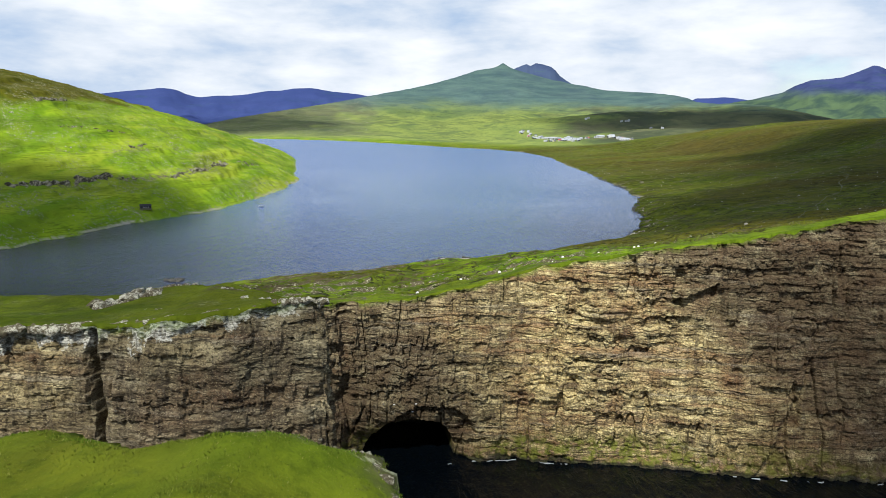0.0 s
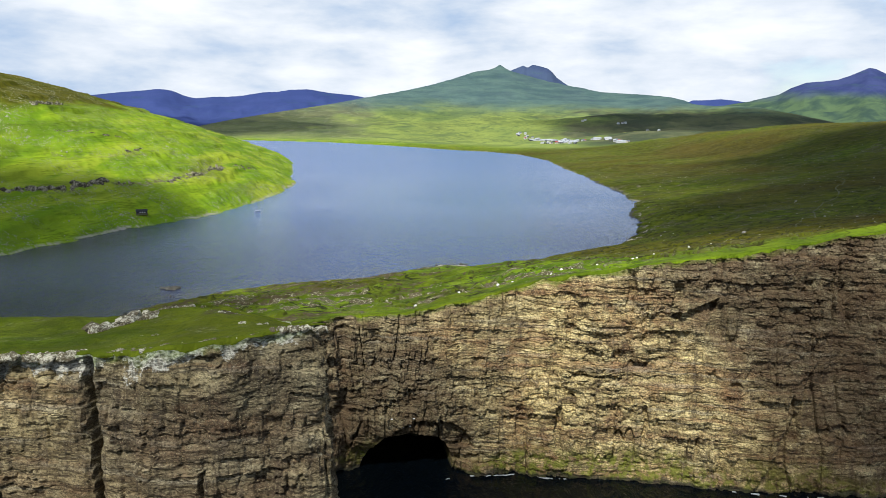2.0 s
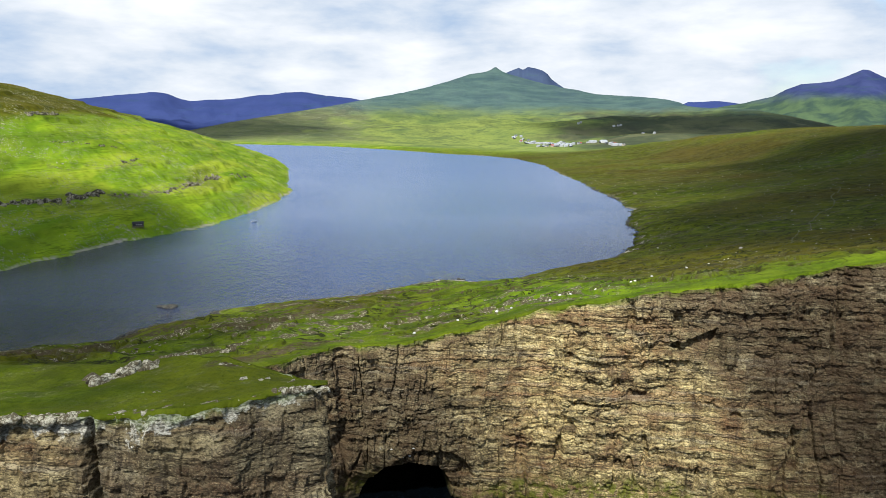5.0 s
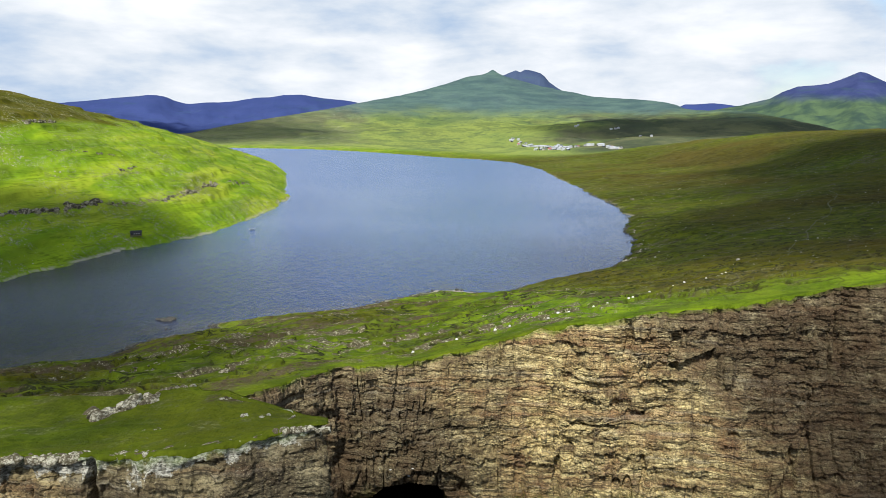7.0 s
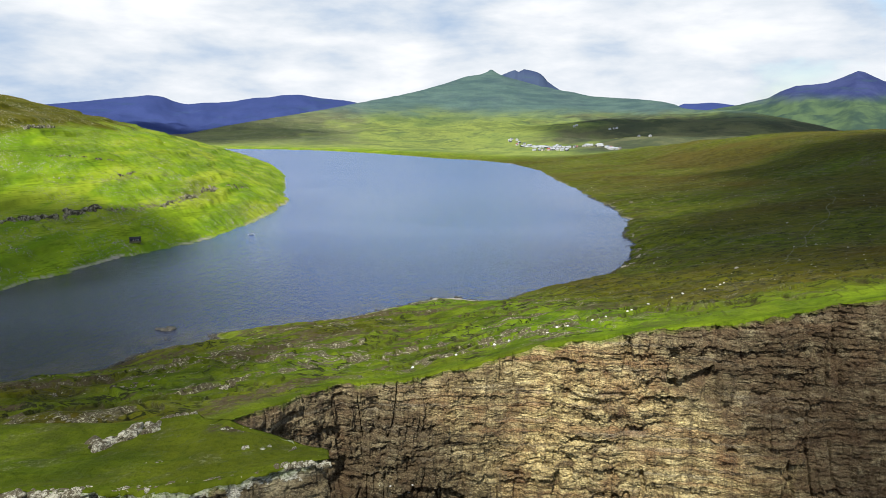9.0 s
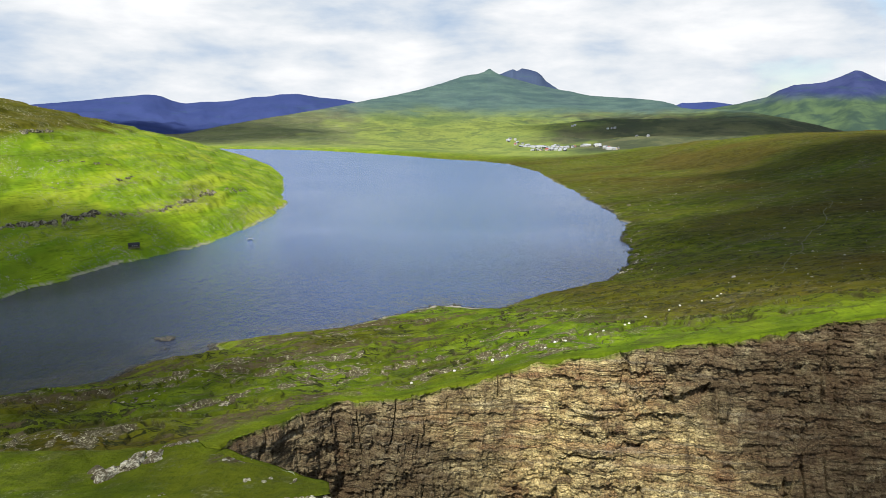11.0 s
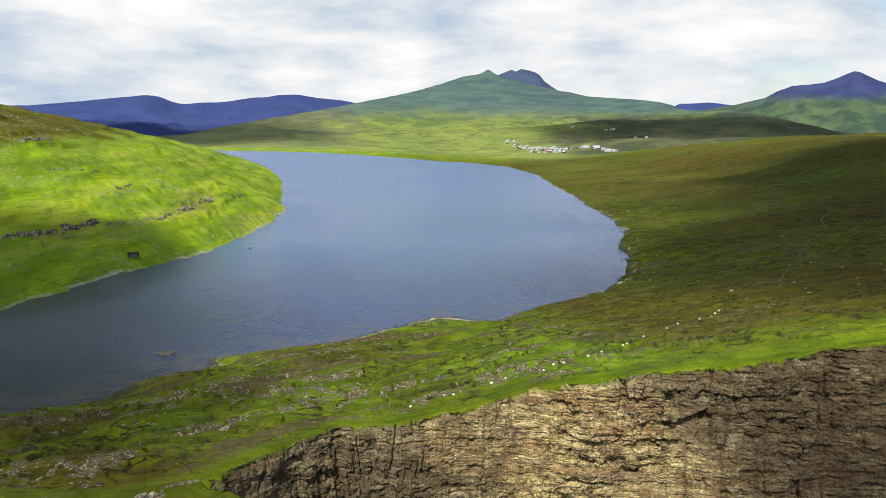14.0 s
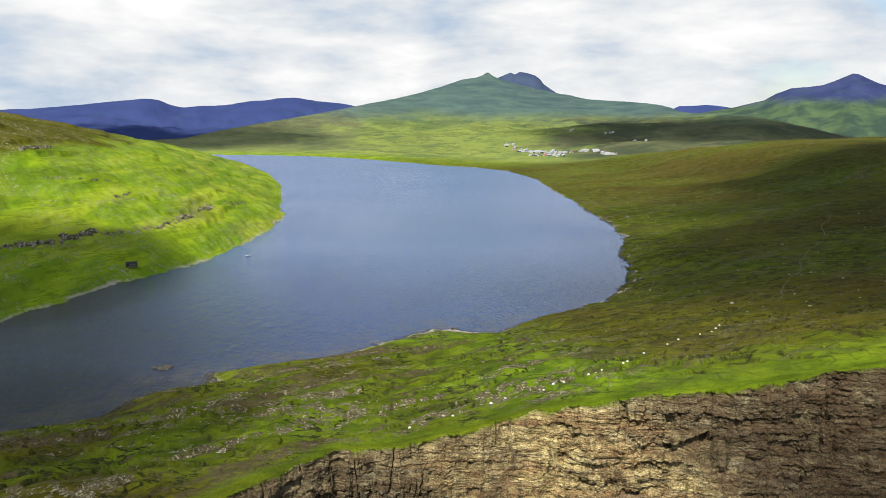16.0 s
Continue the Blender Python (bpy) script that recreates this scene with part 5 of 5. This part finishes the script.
SURF = plain("surf", (0.36, 0.38, 0.37), 0.8, 0.5, 1.4)


def make_surf():
    k, x, y, nx, ny = along(MAIN_EDGE[2:-2], 0.25)
    wid = np.clip(0.02 + 0.42 * fbm(k / 2.2, k * 0, 5, 411, 0.75), 0.0, 0.9)
    off = np.array([0.0, 0.45, 1.0])[:, None]
    base = 2.0 + 1.5 * fbm(k / 16, k * 0, 3, 117) + 0.5 * vnoise(k / 3, k * 0, 412)
    X, Y = x + nx * (base + wid * off), y + ny * (base + wid * off)
    keep = np.broadcast_to(wid > 0.20, X.shape) & (np.broadcast_to(x, X.shape) > -2)
    me = grid_of("surf", X, Y, np.full_like(X, SEA + 0.05) + 0.05 * vnoise(X / 0.5, Y / 0.5, 413), SURF, None, keep)
    tagged(new("surf", me), "white surf breaking along the foot of the cliff", "surf", kind="stuff")


make_surf()


def make_tufts():
    rng = np.random.RandomState(21)
    n = 80000
    x, y = rng.uniform(-14, -0.3, n), rng.uniform(9.0, 18, n)
    rim = 13.7 + 0.35 * np.sin(x * 0.55 + 1.0) + 0.7 * vnoise(x / 1.1, y * 0, 7) + 0.45 * np.clip(-x - 5, 0, 9)
    east = -0.12 + 0.45 * vnoise(y / 0.9, x * 0, 8) - 0.45 * (y - 11.5)
    d = np.minimum(rim - y, (east - x) * 0.9)
    ok = d > 0.1
    x, y, d = x[ok], y[ok], d[ok]
    z = 61.15 + 0.42 * np.exp(-((x + 3.2) / 1.0) ** 2) - 0.20 * np.maximum(-x - 5, 0) - 0.16 * np.maximum(x + 2.8, 0) + 0.16 * fbm(x / 2.2, y / 2.2, 4, 301) - 0.5 * smooth(1.2, 0, d)
    a, h = rng.uniform(0, 6.28, len(x)), rng.uniform(0.006, 0.034, len(x))
    w = 0.011
    lean = rng.uniform(0.01, 0.05, len(x))
    b = rng.uniform(0, 6.28, len(x))
    V = np.stack([np.stack([x + w * np.cos(a), y + w * np.sin(a), z - 0.03], -1), np.stack([x - w * np.cos(a), y - w * np.sin(a), z - 0.03], -1),
                  np.stack([x + lean * np.cos(b), y + lean * np.sin(b), z + h], -1)], 1).reshape(-1, 3)
    me = mesh_of("grass_tufts", V, np.arange(len(V)).reshape(-1, 3), BLADE, None, True)
    tagged(new("grass_tufts", me), "short green grass blades on the headland", "grass", kind="stuff")


def blade_material():
    m, nt, p = material("grass_blade", 1.0)
    p.inputs["Specular IOR Level"].default_value = 0.05
    n = Nodes(nt)
    one = nt.nodes.new("ShaderNodeNewGeometry").outputs["Random Per Island"]
    col = n.ramp(one, [(0.0, (0.030, 0.062, 0.004)), (0.6, (0.070, 0.120, 0.007)), (0.92, (0.13, 0.17, 0.018)), (1.0, (0.30, 0.28, 0.11))])
    col = n.mix(n.step(n.noise(0.5, 5, 0.6), 0.40, 0.62), col, n.mix(0.5, col, (0.105, 0.095, 0.016)))
    n.link(col, p.inputs["Base Color"])
    return m


BLADE = blade_material()
make_tufts()


def ledge_marks():
    """Pale droppings of seabirds on a ledge over the cave."""
    rng = random.Random(31)
    base = new("ledge_droppings")
    base.matrix_world = pose(-10, 132, 14.6)
    tagged(base, "white streaks of bird droppings on a rock ledge", "droppings")
    for k in range(16):
        x = rng.choice((-13.2, -12.4, -9.6, -8.9, -8.1, -7.4, -10.8)) + rng.uniform(-0.4, 0.4)
        mark = new("streak", WHITE[k % 3])
        mark.parent = base
        mark.matrix_basis = pose(x + 10, rng.uniform(-1.2, -0.2), rng.uniform(-0.25, 0.25) - 1.6 * (k % 4 == 0), 0, 0, rng.uniform(0, 360)) @ Matrix.Diagonal((0.55, 0.6, 0.35, 1))


ledge_marks()
HAY = plain("mown_field", (0.20, 0.23, 0.05), 1.0, 0.25, 0.05)
for xa, ya, xb, yb, wd in ((480, 2190, 560, 2185, 30), (520, 2235, 585, 2240, 24), (330, 2330, 400, 2320, 26)):
    strip("field", [(xa, ya), (xb, yb)], wd, HAY, "pale mown field on the valley slope", "field", 0.5)


def rim_stones():
    rng = random.Random(77)
    for k in range(90):
        y = rng.uniform(10.2, 13.6)
        x = -0.29 - 0.45 * (y - 11.5) - abs(rng.gauss(0, 0.42))
        sz = rng.uniform(0.08, 0.25) * (1.7 if k % 6 == 0 else 1.0)
        st = new("rim_stone", (RIM + STONES)[k % 11])
        z = 61.15 + 0.42 * math.exp(-((x + 3.2) / 1.0) ** 2) - 0.16 * max(x + 2.8, 0) - 0.40
        st.matrix_world = pose(x, y, z, rng.uniform(-20, 20), 0, rng.uniform(0, 360)) @ Matrix.Diagonal((sz, sz, sz, 1))
        tagged(st, "small pale stone on the headland's rim", "stone", "stones on the headland rim")


rim_stones()


def rowing_boat(x, y, turn):
    """A small open boat: a hull lofted over ribs, with thwarts."""
    top = new("rowing_boat")
    tagged(top, "small white open boat on the lake", "boat")
    bm = bmesh.new()
    rows = []
    for i in range(11):
        u = i / 10
        half = 0.85 * math.sin(math.pi * min(1.0, 0.12 + 0.9 * u)) ** 0.6
        keel = -0.25 + 0.35 * u ** 3
        rows.append([bm.verts.new((-2.4 + 4.8 * u, half * w, keel + (0.75 + 0.2 * u * u - keel) * abs(w) ** 1.6)) for w in (-1, -0.8, -0.45, 0, 0.45, 0.8, 1)])
    for a, b in zip(rows, rows[1:]):
        for k in range(6):
            bm.faces.new((a[k], b[k], b[k + 1], a[k + 1]))
    bm.faces.new(rows[0])
    part("hull", bm, PAINT, top)
    for tx in (-1.1, 0.5):
        bm = bmesh.new()
        box(bm, tx - 0.14, -0.72, 0.42, tx + 0.14, 0.72, 0.47)
        part("thwart", bm, EARTH, top, "wooden thwart")
    top.matrix_world = pose(x, y, LAKE + 0.05, 0, 0, turn) @ Matrix.Diagonal((0.7, 0.7, 0.7, 1))


rowing_boat(-120.3, 446, 20)
